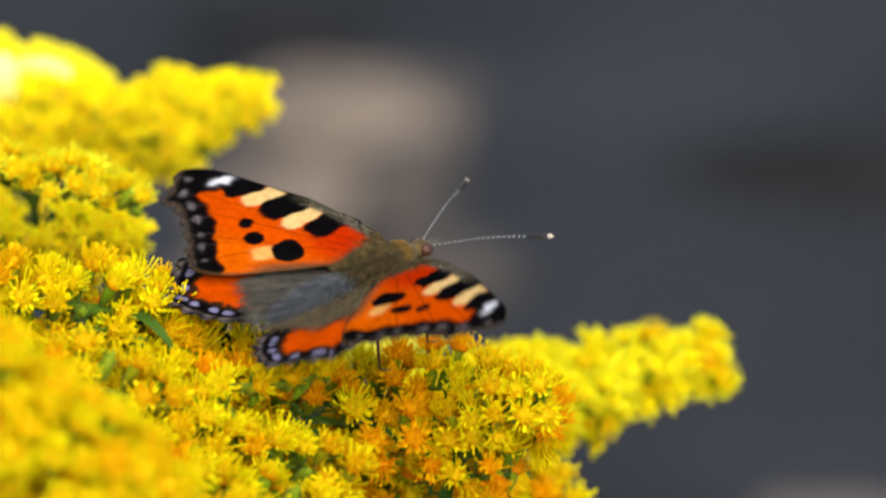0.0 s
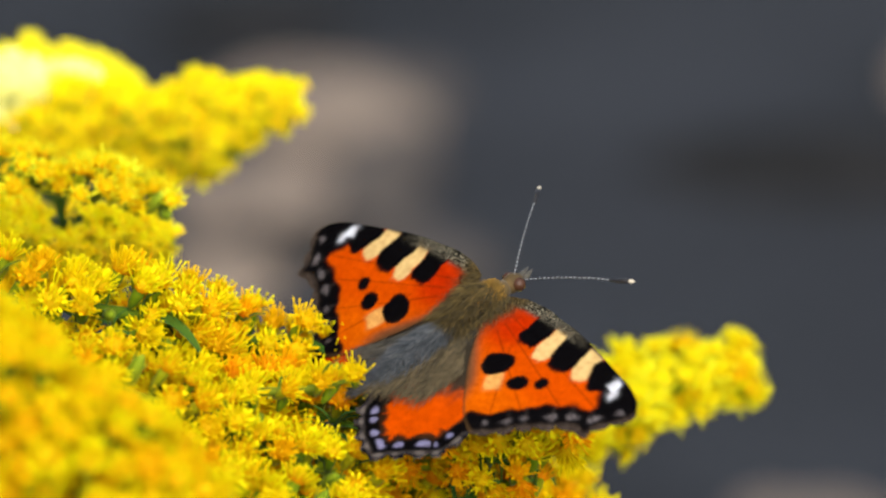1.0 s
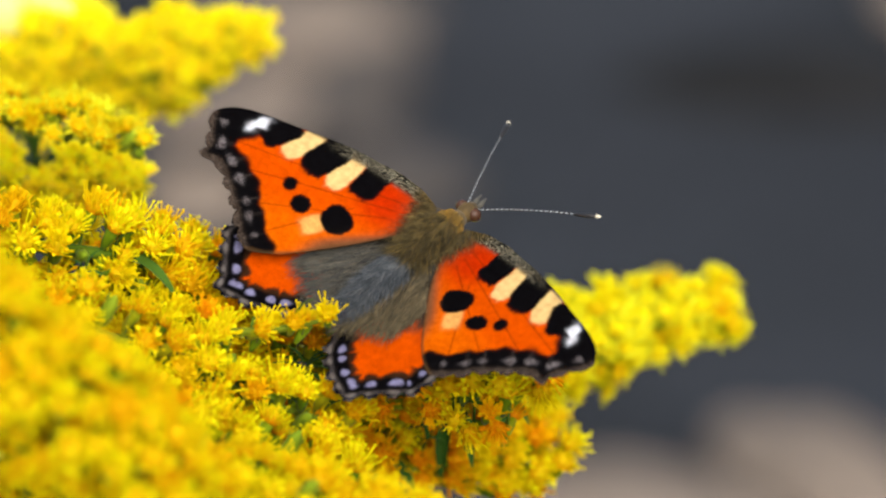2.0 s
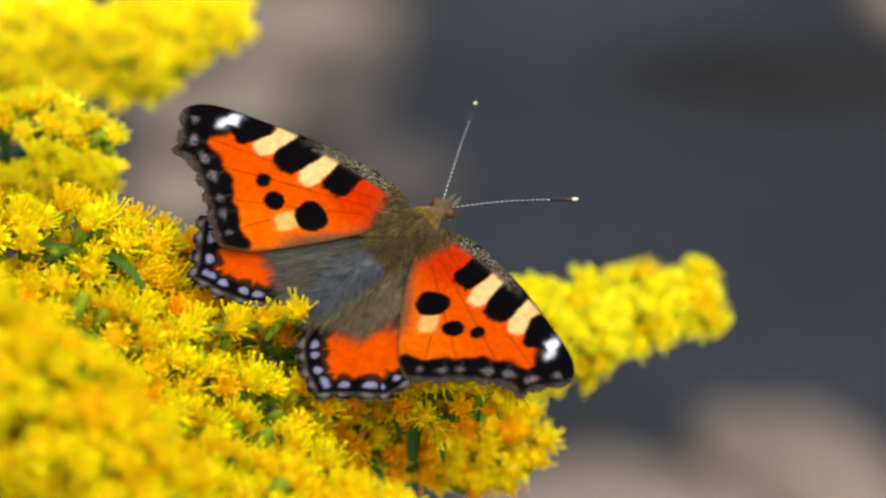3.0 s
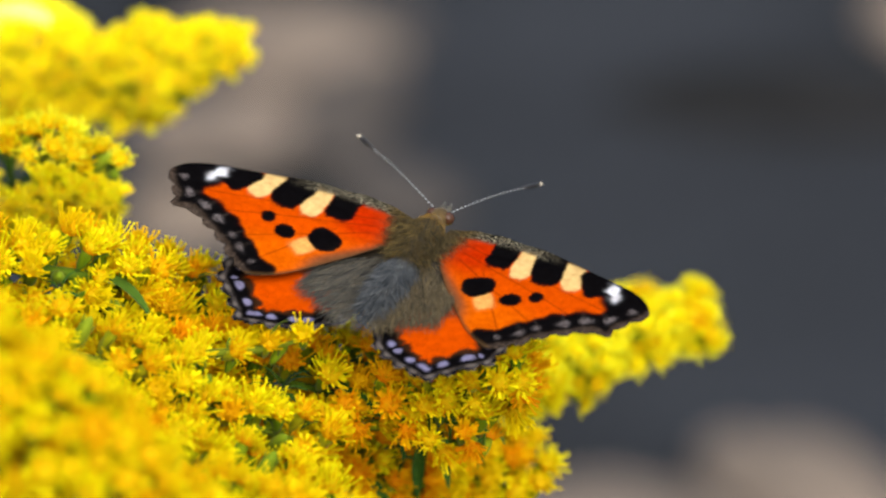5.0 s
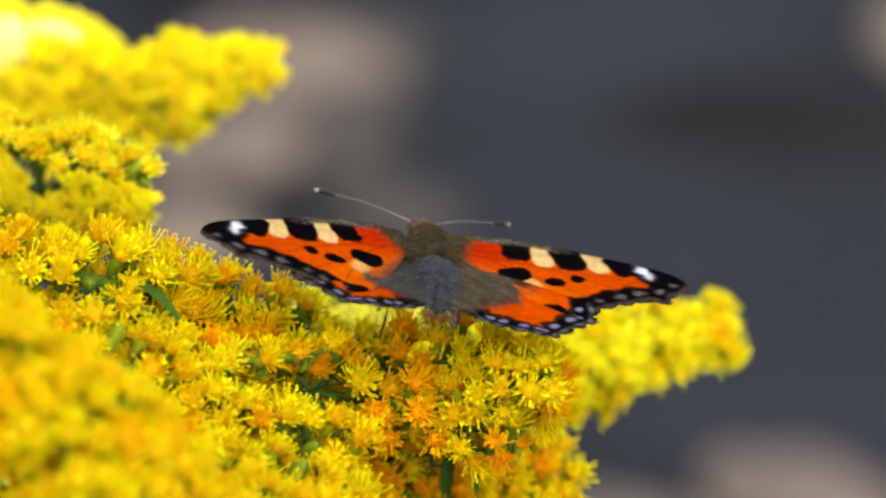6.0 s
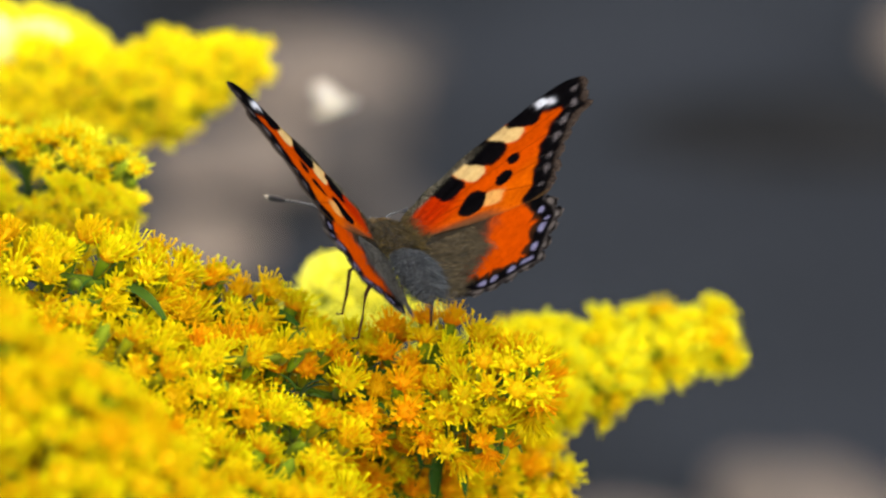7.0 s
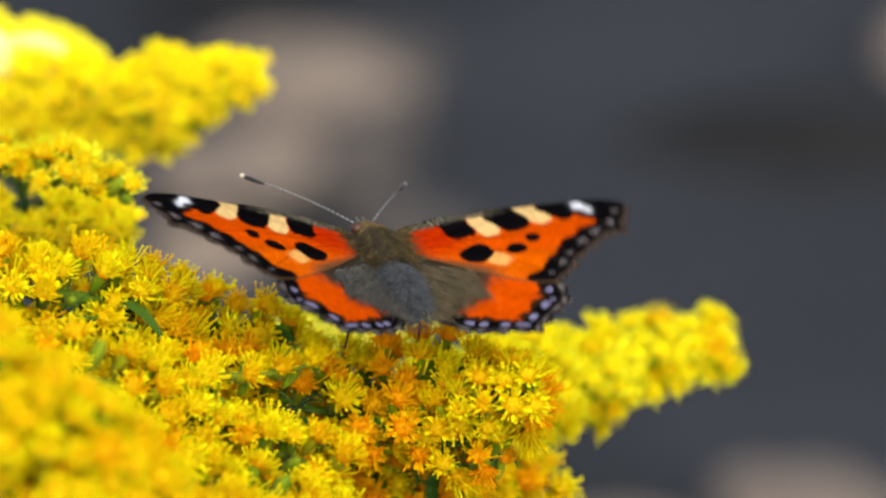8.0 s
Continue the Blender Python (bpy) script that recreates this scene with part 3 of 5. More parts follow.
on(plant_a, [(-60, -14, 2), (-34, -6.2, 4), (-19.1, -10.6, 7), (-8.2, -13.4, 6), (5.5, -16.8, 5)],
   [3.2, 3.2, 3.4, 3.4, 3.2], 300, 13, size=1.13, leaves=5, old=(0.0, 0.06, 0.2, 0.75, 0.6), fresh=(0.8, 0.6, 0.3), gaps=0.32, bracts=12)
on(plant_a, [(-60, -18, 6), (-30, -12, 8), (-16.6, -14.5, 10), (-6.7, -18.0, 20), (0.8, -19.6, 30), (7.3, -20.8, 36)],
   [3.5, 3.8, 4.3, 4.6, 4.8, 4.0], 440, 14, size=1.13, leaves=2, old=(0.02, 0.15, 0.6, 0.7, 0.35, 0.05), fresh=(0.3, 0.3, 0.3, 0.8), near=1.8, gaps=0.1, bracts=10)
on(plant_a, [(-60, -12, -4), (-34, -9.2, -6), (-24, -9.8, -6), (-17, -9.8, -5), (-13, -9.2, -4.5), (-10.6, -8.6, -4.5)], [1.6, 1.8, 1.7, 1.5, 1.2, 0.7], 110, 24, old=(0.1, 0.3), bracts=4)
on(plant_a, [(-60, -20, -12), (-40, -13.5, -15), (-28, -16.8, -14), (-18, -20.6, -11), (-9, -23.4, -9)],
   [3.0, 3.2, 3.2, 3.2, 2.6], 230, 26, size=1.13, fresh=(0.4, 0.7), old=(0.05,), gaps=0.3, bracts=8)
on(plant_a, [(-40, -16, 6), (-16, -16, 7), (-4, -15, 6), (3.2, -12.2, 1), (8.0, -11.2, 0)], [0.8, 1.0, 1.6, 2.6, 2.5], 160, 25, fresh=(1.0,), old=(0.0,), bracts=2)
on(plant_a, [(-66, -9, -30), (-50, -7.5, -48), (-37, -14, -50), (-29, -21, -48), (-22.5, -29.5, -44)],
   [6.4, 6.2, 5.8, 5.2, 4.4], 400, 15, size=1.15, old=(0.0,), fresh=(0.6, 0.7), gaps=0.25, near=1.75, bracts=4, hollow=False)
on(plant_a, [(-62, -21, -20), (-44, -21, -28), (-29, -24.2, -28), (-14, -27.2, -28), (-3, -30.4, -28), (3, -33.5, -28)],
   [5.2, 5.2, 5.0, 4.8, 4.0], 360, 16, size=1.15, old=(0.0,), fresh=(0.6, 0.7), gaps=0.25, near=1.75, bracts=4, hollow=False)
tip_spray = on(plant_a, [(-58, -30, 10), (-20, -20, 34), (1.5, -12.6, 46), (8.3, -11.0, 52), (15.7, -9.0, 58), (23.8, -7.4, 60)],
               [1.6, 2.8, 5.4, 5.0, 3.6, 3.0], 460, 17, size=1.1, buds=0, heads=TIP_HEADS, lobes=6.5, near=1.45, spread=1.5)
BUD_LINE = [(-66, 9.5, 32), (-46, 9.3, 28), (-38, 8.4, 27), (-32, 7.2, 27), (-27.6, 6.2, 28)]
on(plant_b, BUD_LINE, [2.6, 2.9, 2.8, 2.4, 1.6], 140, 18, buds=0.08, spread=0.5, lift=-0.35, heads=LEMON_HEADS, old=(0.08,), size=0.95, bracts=1)
on(plant_b, BUD_LINE, [1.0, 1.1, 1.1, 1.0, 0.8], 40, 27, buds=0.9, spread=0.7, lift=0.3, heads=YOUNG_HEADS, old=(0.0,), size=0.95, near=1.5, bracts=2)
on(plant_b, [(-66, -2, 40), (-52, 2.5, 40), (-41.5, 3.0, 40), (-33, 3.0, 40), (-27.2, 3.2, 40)], [3.6, 3.6, 3.4, 2.8], 420, 19, buds=0, joined=FAR_LEMON, gaps=0.3)
far_spray = on(plant_b, [(-68, 8, 70), (-50, 12.6, 85), (-31.5, 14.0, 85), (-24, 14.9, 85), (-15.8, 16.0, 85)], [4.0, 4.2, 4.0, 2.7], 800, 20, size=1.0, buds=0, joined=FAR_LEMON)
far_lobe = on(plant_b, [(-60, 8, 80), (-44, 10, 85), (-30, 11.6, 85), (-20.9, 12.0, 85)], [3.6, 3.6, 2.8], 480, 21, size=1.0, buds=0, joined=FAR_LEMON)
# Sunlit patch at the left: yellow rim and overexposed core, both by petal colour.
bright_spray = on(plant_b, [(-62, 11, 90), (-50, 15.0, 95), (-42, 16.6, 95), (-30.8, 16.9, 95)], [3.6, 4.4, 4.6, 4.2], 760, 22, buds=0, joined=SUNLIT_RAY, gaps=0.15)
glare_spray = on(plant_b, [(-60, 13, 80), (-46, 16.4, 84), (-38, 16.8, 86), (-32.0, 15.4, 86)], [2.0, 2.8, 3.0, 2.3], 380, 28, buds=0, joined=GLARE_RAY)
# Sunlit blossoms below the butterfly; their brightness is painted in by LIT_RAY.
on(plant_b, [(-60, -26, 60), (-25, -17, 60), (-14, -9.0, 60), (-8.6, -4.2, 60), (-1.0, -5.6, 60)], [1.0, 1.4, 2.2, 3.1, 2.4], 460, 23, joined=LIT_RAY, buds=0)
for k, (u, v, w, count, size) in enumerate(((-12.9, -13.4, 3, 11, 0.42), (-25.9, -8.1, 0, 6, 0.26), (-21.8, -20.4, -5, 9, 0.38), (-15.4, -20.8, -5, 7, 0.32), (-38.3, -17.2, -8, 9, 0.42), (-32.2, -4.6, -3, 4, 0.3))):
    leaf_tuft(plant_a, u, v, w, count, size, 500 + k)
for k, (u, v) in enumerate(((-20, -9.5), (-10, -15), (-28, -12), (0, -17), (-34, -6), (-4, -13.5), (-14, -19), (-24, -17), (3, -14.5), (-6.5, -20.5))):
    leaf_tuft(plant_a, u, v, 19, 12, 0.75, 540 + k)
dry = bmesh.new()
tube(dry, curve_points([Vector((0, 0, 0)), Vector((0.0004, 0, -0.0002)), Vector((0.0009, -0.0003, -0.0006)), Vector((0.0013, -0.0005, -0.0012))], 5), [0.0001 + 0.0002 * math.sin(math.pi * k / 15) for k in range(16)], 8)
dry_leaf = part("dry_leaf", dry, DRY, plant_a, "pale curled dry leaf")
dry_leaf.location = plan(1.2, -18.6, 14) - plant_a.location
leaf_tuft(plant_b, -36.5, 4.7, 44, 14, 0.7, 520)


# ---- butterfly ----
def closed_curve(knots, count):
    pts = np.array(knots, float)
    n = len(pts)
    out = []
    for s in np.linspace(0, n, count * 4, endpoint=False):
        i, t = int(s), s - int(s)
        a, b, c, d = (pts[(i + k) % n] for k in (-1, 0, 1, 2))
        out.append(0.5 * (2 * b + (c - a) * t + (2 * a - 5 * b + 4 * c - d) * t * t + (3 * b - a - 3 * c + d) * t ** 3))
    out = np.array(out)
    step = np.r_[0, np.cumsum(np.linalg.norm(np.diff(np.vstack([out, out[:1]]), axis=0), axis=1))]
    want = np.linspace(0, step[-1], count, endpoint=False)
    closed = np.vstack([out, out[:1]])
    return np.stack([np.interp(want, step, closed[:, k]) for k in (0, 1)], 1)


def soft(d, width=0.08):
    return 1 / (1 + np.exp(np.clip(d / width * 2.2, -50, 50)))


def ridged(a, b, scale, seed):
    """Cheap smooth noise in -1..1."""
    out = np.zeros_like(a)
    g = np.random.RandomState(seed)
    for k in range(7):
        t, f, p = g.uniform(0, 6.28), scale * g.uniform(0.6, 1.8), g.uniform(0, 6.28, 2)
        out += np.sin((a * math.cos(t) + b * math.sin(t)) * f + p[0] + 1.3 * np.sin((b * math.cos(t) - a * math.sin(t)) * f * 0.7 + p[1]))
    return out / 4.2


def blot(a, b, x, y, rx, ry, turn, wobble=0.12, power=2.0):
    """Signed distance, about, to an oval blot with an uneven rim."""
    t = radians(turn)
    u = ((a - x) * math.cos(t) + (b - y) * math.sin(t)) / rx
    v = (-(a - x) * math.sin(t) + (b - y) * math.cos(t)) / ry
    return ((np.abs(u) ** power + np.abs(v) ** power) ** (1 / power) - 1) * min(rx, ry) + wobble * ridged(a, b, 2.6, int(abs(x * 10))) + 0.05 * ridged(a, b, 8.0, 41)


ORANGE, RED, CREAM, BLACK = (0.38, 0.044, 0.0003), (0.29, 0.009, 0.0004), (0.46, 0.32, 0.13), (0.0020, 0.0018, 0.0022)
WHITE, LILAC, BROWN, GREY = (0.58, 0.61, 0.68), (0.16, 0.155, 0.26), (0.022, 0.017, 0.008), (0.036, 0.037, 0.037)


def layer(colour, mask, value):
    return colour * (1 - mask[:, None]) + np.array(value)[None, :] * mask[:, None]


def forewing_colour(a, b, edge, along):
    """edge: millimetres to the outer margin; along: millimetres along it, from the apex."""
    c = np.tile(np.array(ORANGE), (len(a), 1))
    c = layer(c, 0.85 * soft(np.hypot(a - 3.9, b - 7.9) - 2.7, 1.3), RED)
    c = layer(c, 0.45 * soft(b - 2.2 + 0.25 * (a - 10), 1.6), (0.44, 0.100, 0.0006))
    rim = ridged(a, b, 2.2, 5)
    for (p, q) in (((3, 8.5), (20, 4.5)), ((3, 7.5), (17.5, 2.5)), ((3, 6.5), (14.5, 0)), ((6, 5.5), (12, -2.5))):
        p, q = np.array(p), np.array(q)
        t = np.clip(((a - p[0]) * (q - p)[0] + (b - p[1]) * (q - p)[1]) / ((q - p) @ (q - p)), 0, 1)
        gap = np.hypot(a - p[0] - t * (q - p)[0], b - p[1] - t * (q - p)[1])
        c = layer(c, 0.8 * soft(gap - 0.05, 0.06), (0.11, 0.012, 0.001))
    c = layer(c, soft(blot(a, b, 13.5, 8.4, 1.05, 2.25, 22, 0.07, 3.4)), CREAM)
    c = layer(c, soft(blot(a, b, 8.75, 8.4, 1.0, 2.4, 8, 0.07, 3.4)), CREAM)
    c = layer(c, 0.92 * soft(blot(a, b, 7.9, 1.95, 1.1, 0.85, -48, 0.1, 3.5), 0.18), (0.47, 0.25, 0.07))
    c = layer(c, soft((10.7 - 0.0105 * (a - 5) ** 2) - 0.35 - b, 0.15) * (a > 1), (0.03, 0.026, 0.02))
    c = layer(c, soft(blot(a, b, 15.9, 8.0, 1.3, 2.0, 30, 0.10, 3.6)), BLACK)
    c = layer(c, soft(blot(a, b, 11.05, 8.4, 1.5, 2.5, 15, 0.10, 3.6)), BLACK)
    c = layer(c, soft(blot(a, b, 6.4, 8.7, 1.32, 2.1, 4, 0.10, 3.6)), BLACK)
    c = layer(c, soft(blot(a, b, 12.0, 4.1, 0.66, 0.72, 0, 0.08)), BLACK)
    c = layer(c, soft(blot(a, b, 10.05, 2.95, 1.0, 0.95, 20, 0.1)), BLACK)
    c = layer(c, soft(blot(a, b, 6.45, 3.6, 1.5, 1.4, 25, 0.16, 3)), BLACK)
    inner = edge - 2.75 - 0.35 * rim - 0.9 * soft(6.2 - b, 0.8)
    c = layer(c, soft(inner, 0.16), BLACK)
    c = layer(c, soft(blot(a, b, 19.5, 6.9, 2.5, 2.2, -35, 0.1), 0.2), BLACK)
    c = layer(c, soft(blot(a, b, 17.3, 8.6, 1.0, 0.7, 0, 0.1), 0.2), BLACK)
    c = layer(c, 0.75 * soft(blot(a, b, 17.75, 7.85, 0.5, 0.72, 35, 0.2), 0.16), WHITE)
    c = layer(c, 0.75 * soft(blot(a, b, 18.25, 6.95, 0.4, 0.5, 20, 0.2), 0.2), WHITE)
    cell = (along / 1.9 + 0.14 * np.sin(along * 1.7)) % 1 - 0.5
    crescent = np.hypot(cell * 1.9 / 0.45, (edge - 1.35 + 0.5 * cell * cell) / 0.34) - 1 + 0.5 * rim
    speck = np.random.RandomState(8).rand(len(a))
    c = layer(c, (0.25 + 0.75 * (speck > 0.5)) * 0.7 * soft(crescent, 0.35), (0.13, 0.115, 0.12))
    c = layer(c, (0.2 + 0.5 * (speck > 0.6)) * soft(edge - 0.5 - 0.2 * rim, 0.2), (0.085, 0.062, 0.048))
    c = layer(c, 0.15 * soft(np.abs(cell) * 1.9 - 0.08, 0.08) * soft(edge - 2.6, 0.3), (0.10, 0.08, 0.07))
    salt = np.random.RandomState(3).rand(len(a))
    costa = soft((10.6 - 0.0105 * (a - 5) ** 2) - 0.9 - b, 0.2) * soft(a - 10.5, 1.0)
    c = layer(c, costa, (0.005, 0.0045, 0.004))
    c = layer(c, costa * (salt > 0.72), (0.17, 0.155, 0.11))
    base = soft(a - 1.7 - 0.5 * rim - 0.22 * np.clip(b - 6, -5, 6) + 1.4 * (salt - 0.5), 0.9)
    c = layer(c, base, BROWN)
    c = layer(c, base * (salt > 0.7), (0.12, 0.08, 0.028))
    inner_edge = soft((b - (6.2 - 0.95 * a * 0.95)) - 0.8, 0.6) * soft(a - 7.0, 0.8)
    c = layer(c, 0.85 * inner_edge, (0.050, 0.036, 0.020))
    gap = np.full(len(a), 99.0)
    for p, q in zip(FORE[19:], FORE[20:]):
        p, q = np.array(p), np.array(q)
        t = np.clip(((a - p[0]) * (q - p)[0] + (b - p[1]) * (q - p)[1]) / ((q - p) @ (q - p)), 0, 1)
        gap = np.minimum(gap, np.hypot(a - p[0] - t * (q - p)[0], b - p[1] - t * (q - p)[1]))
    c = layer(c, 0.75 * soft(gap - 0.16, 0.12), (0.05, 0.028, 0.012))
    return c


def hindwing_colour(a, b, edge, along):
    c = np.tile(np.array(ORANGE), (len(a), 1))
    rim = ridged(a, b, 2.4, 9)
    salt = np.random.RandomState(4).rand(len(a))
    field = b - (-3.6 + 0.53 * (a - 0.5))
    c = layer(c, soft(-(field + 0.6 * rim + 1.2 * (salt - 0.5)), 0.8), (0.026, 0.021, 0.014))
    c = layer(c, soft(a - 1.6 - 0.4 * rim, 0.7), GREY)
    cell = (along / 1.9 + 0.14 * np.sin(along * 1.7)) % 1 - 0.5
    scal = edge - 2.75 + 0.9 * cell * cell * 2 - 0.3 * rim + 0.3 * (salt - 0.5)
    c = layer(c, soft(scal, 0.16), (0.020, 0.009, 0.004))
    c = layer(c, soft(edge - 2.05 + 0.5 * cell * cell - 0.15 * rim, 0.14), BLACK)
    crescent = np.hypot(cell * 1.9 / 0.55, (edge - 1.5 + 0.9 * cell * cell) / 0.34) - 1 + 0.25 * rim
    c = layer(c, (0.6 + 0.35 * (salt > 0.4)) * soft(crescent, 0.2), LILAC)
    c = layer(c, (0.15 + 0.6 * (salt > 0.5)) * soft(np.abs(edge - 0.5) - 0.15 - 0.06 * rim, 0.12), (0.060, 0.052, 0.050))
    fringe = np.hypot(cell * 1.9 / 0.5, (edge - 0.35) / 0.22) - 1 + 0.3 * rim
    c = layer(c, 0.5 * soft(fringe, 0.4), (0.17, 0.15, 0.14))
    return c


def under_colour(a, b, edge):
    rim = ridged(a, b, 1.6, 12)
    c = np.tile(np.array((0.040, 0.030, 0.022)), (len(a), 1))
    c = layer(c, soft(np.abs(edge - 4.0) - 2.0 - rim * 0.8, 0.5), (0.20, 0.15, 0.09))
    return layer(c, soft(edge - 1.2, 0.3), (0.05, 0.042, 0.036))


def wing(name, knots, centre, outer, colour, side, camber, scallop, parent, label):
    """A thin shell with painted scales: upper and lower skin, joined at a scalloped rim. outer: first and last knot of the outer margin."""
    count, rings = 500, 90
    rim = closed_curve(knots, count)
    mark = np.array(knots, float)
    first, last = (int(np.argmin(np.hypot(*(rim - mark[k]).T))) for k in outer)
    seg = np.arange(first, last + 1) % count
    line = rim[seg].copy()
    along = np.r_[0, np.cumsum(np.linalg.norm(np.diff(line, axis=0), axis=1))]
    centre = np.array(centre, float)
    fade = np.minimum(1, np.minimum(np.arange(len(seg)), np.arange(len(seg))[::-1]) / 12)
    bite = scallop * (np.abs(np.sin(along * math.pi / 1.9)) - 0.6) * fade + 0.09 * np.sin(along * 23) * fade + 0.08 * np.sin(along * 11.3 + 1) * fade
    away = line - centre
    rim[seg] = line + away / np.linalg.norm(away, axis=1)[:, None] * bite[:, None]
    f = np.r_[np.linspace(0, 1, rings) ** 0.85][1:]
    pts = np.vstack([centre[None, :], (centre + f[:, None, None] * (rim - centre)[None]).reshape(-1, 2)])
    a, b = pts[:, 0], pts[:, 1]
    edge = np.full(len(a), 1e3)
    run = np.zeros(len(a))
    for q, s in zip(line[::2], along[::2]):
        gap = np.hypot(a - q[0], b - q[1])
        run = np.where(gap < edge, s, run)
        edge = np.minimum(edge, gap)
    fold = 0.07 * np.sin((np.arctan2(b - 7, a + 1.5)) * 26) * np.clip(np.hypot(a, b - 6) / 8, 0, 1)
    z = camber * (np.clip(a, 0, 30) / 20) ** 2 * 2.0 - 0.35 * np.clip((6 - b) / 10, 0, 2) ** 2 + fold
    if name == "hindwing":
        z = z + 0.026 * np.clip(-3 - b, 0, 12) ** 2 * np.clip(1.1 - a / 13, 0.2, 1.1)
    thick = 0.05 * np.ones_like(a)
    n = len(a)
    top = np.stack([side * a, b - 6.5, z + thick], 1) / 1000
    low = np.stack([side * a, b - 6.5, z - thick], 1) / 1000
    faces = []
    for k in range(count):
        q = (k + 1) % count
        faces.append((0, 1 + k, 1 + q))
        for i in range(rings - 2):
            s, t = 1 + i * count, 1 + (i + 1) * count
            faces.append((s + k, t + k, t + q, s + q))
    turned = [tuple(v + n for v in reversed(p)) for p in faces]
    s = 1 + (rings - 2) * count
    band = [(s + k, n + s + k, n + s + (k + 1) % count, s + (k + 1) % count) for k in range(count)]
    allf = faces + turned + band
    if side < 0:
        allf = [tuple(reversed(p)) for p in allf]
    me = bpy.data.meshes.new(name)
    me.from_pydata(np.vstack([top, low]).tolist(), [], allf)
    col = np.ones((2 * n, 4), np.float32)
    col[:n, :3] = np.clip(colour(a, b, edge, run), 0, 1)
    col[n:, :3] = np.clip(under_colour(a, b, edge), 0, 1)
    me.color_attributes.new("pattern", "FLOAT_COLOR", "POINT").data.foreach_set("color", col.ravel())
    me.materials.append(WING)
    for p in me.polygons:
        p.use_smooth = True
    ob = new(name, me)
    ob.parent = parent
    ob.location = (side * 0.0013, 0.0065, 0)
    return tagged(ob, label)


FORE = [(0, 6.6), (0, 9.6), (1.5, 10.6), (4, 11.0), (7, 10.8), (9.6, 10.5), (13, 9.9), (15.5, 9.25), (18.2, 8.6), (20, 8.0), (21.3, 7.2), (22.1, 6.0),
        (21.4, 4.6), (20.7, 3.4), (20.2, 1.9), (18.3, 1.7), (16.4, 0.5), (14.8, -0.8), (13.3, -2.2), (11.4, -3.6), (9.6, -2.9), (7.7, -1.5), (4, 2.3), (1.6, 5.2)]
HIND = [(0.2, 6.2), (2.2, 6.0), (5, 4.0), (8, 1.6), (11, -1.0), (12.2, -3.0), (12.0, -5.6), (10.7, -7.0), (9.6, -8.1), (8.6, -9.0), (7.5, -10.3), (6.1, -9.9),
        (4.7, -9.5), (3.1, -8.6), (1.7, -7.6), (0.7, -6.2), (0.0, -4.8), (-0.4, -2.6), (-0.6, 2)]


def strands(name, mat, spots, count, seed, parent, label):
    """Fine hair: spots give the surface place, the outward way, the spread and the length in millimetres."""
    r = random.Random(seed)
    bm = bmesh.new()
    for k in range(count):
        at, way, length = spots(r)
        way = Vector(way).normalized()
        at = Vector(at)
        bend = Vector((r.uniform(-0.3, 0.3), r.uniform(-0.5, 0.0), r.uniform(-0.3, 0.2)))
        side = way.cross(Vector((r.uniform(-1, 1), r.uniform(-1, 1), r.uniform(-1, 1)))).normalized() * r.uniform(0.018, 0.03)
        p1, p2 = at + way * length * 0.5, at + (way + bend).normalized() * length
        v = [bm.verts.new(q / 1000) for q in (at - side, at + side, p1 + side * 0.8, p1 - side * 0.8, p2)]
        bm.faces.new((v[0], v[1], v[2], v[3]))
        bm.faces.new((v[3], v[2], v[4]))
    return part(name, bm, mat, parent, label)


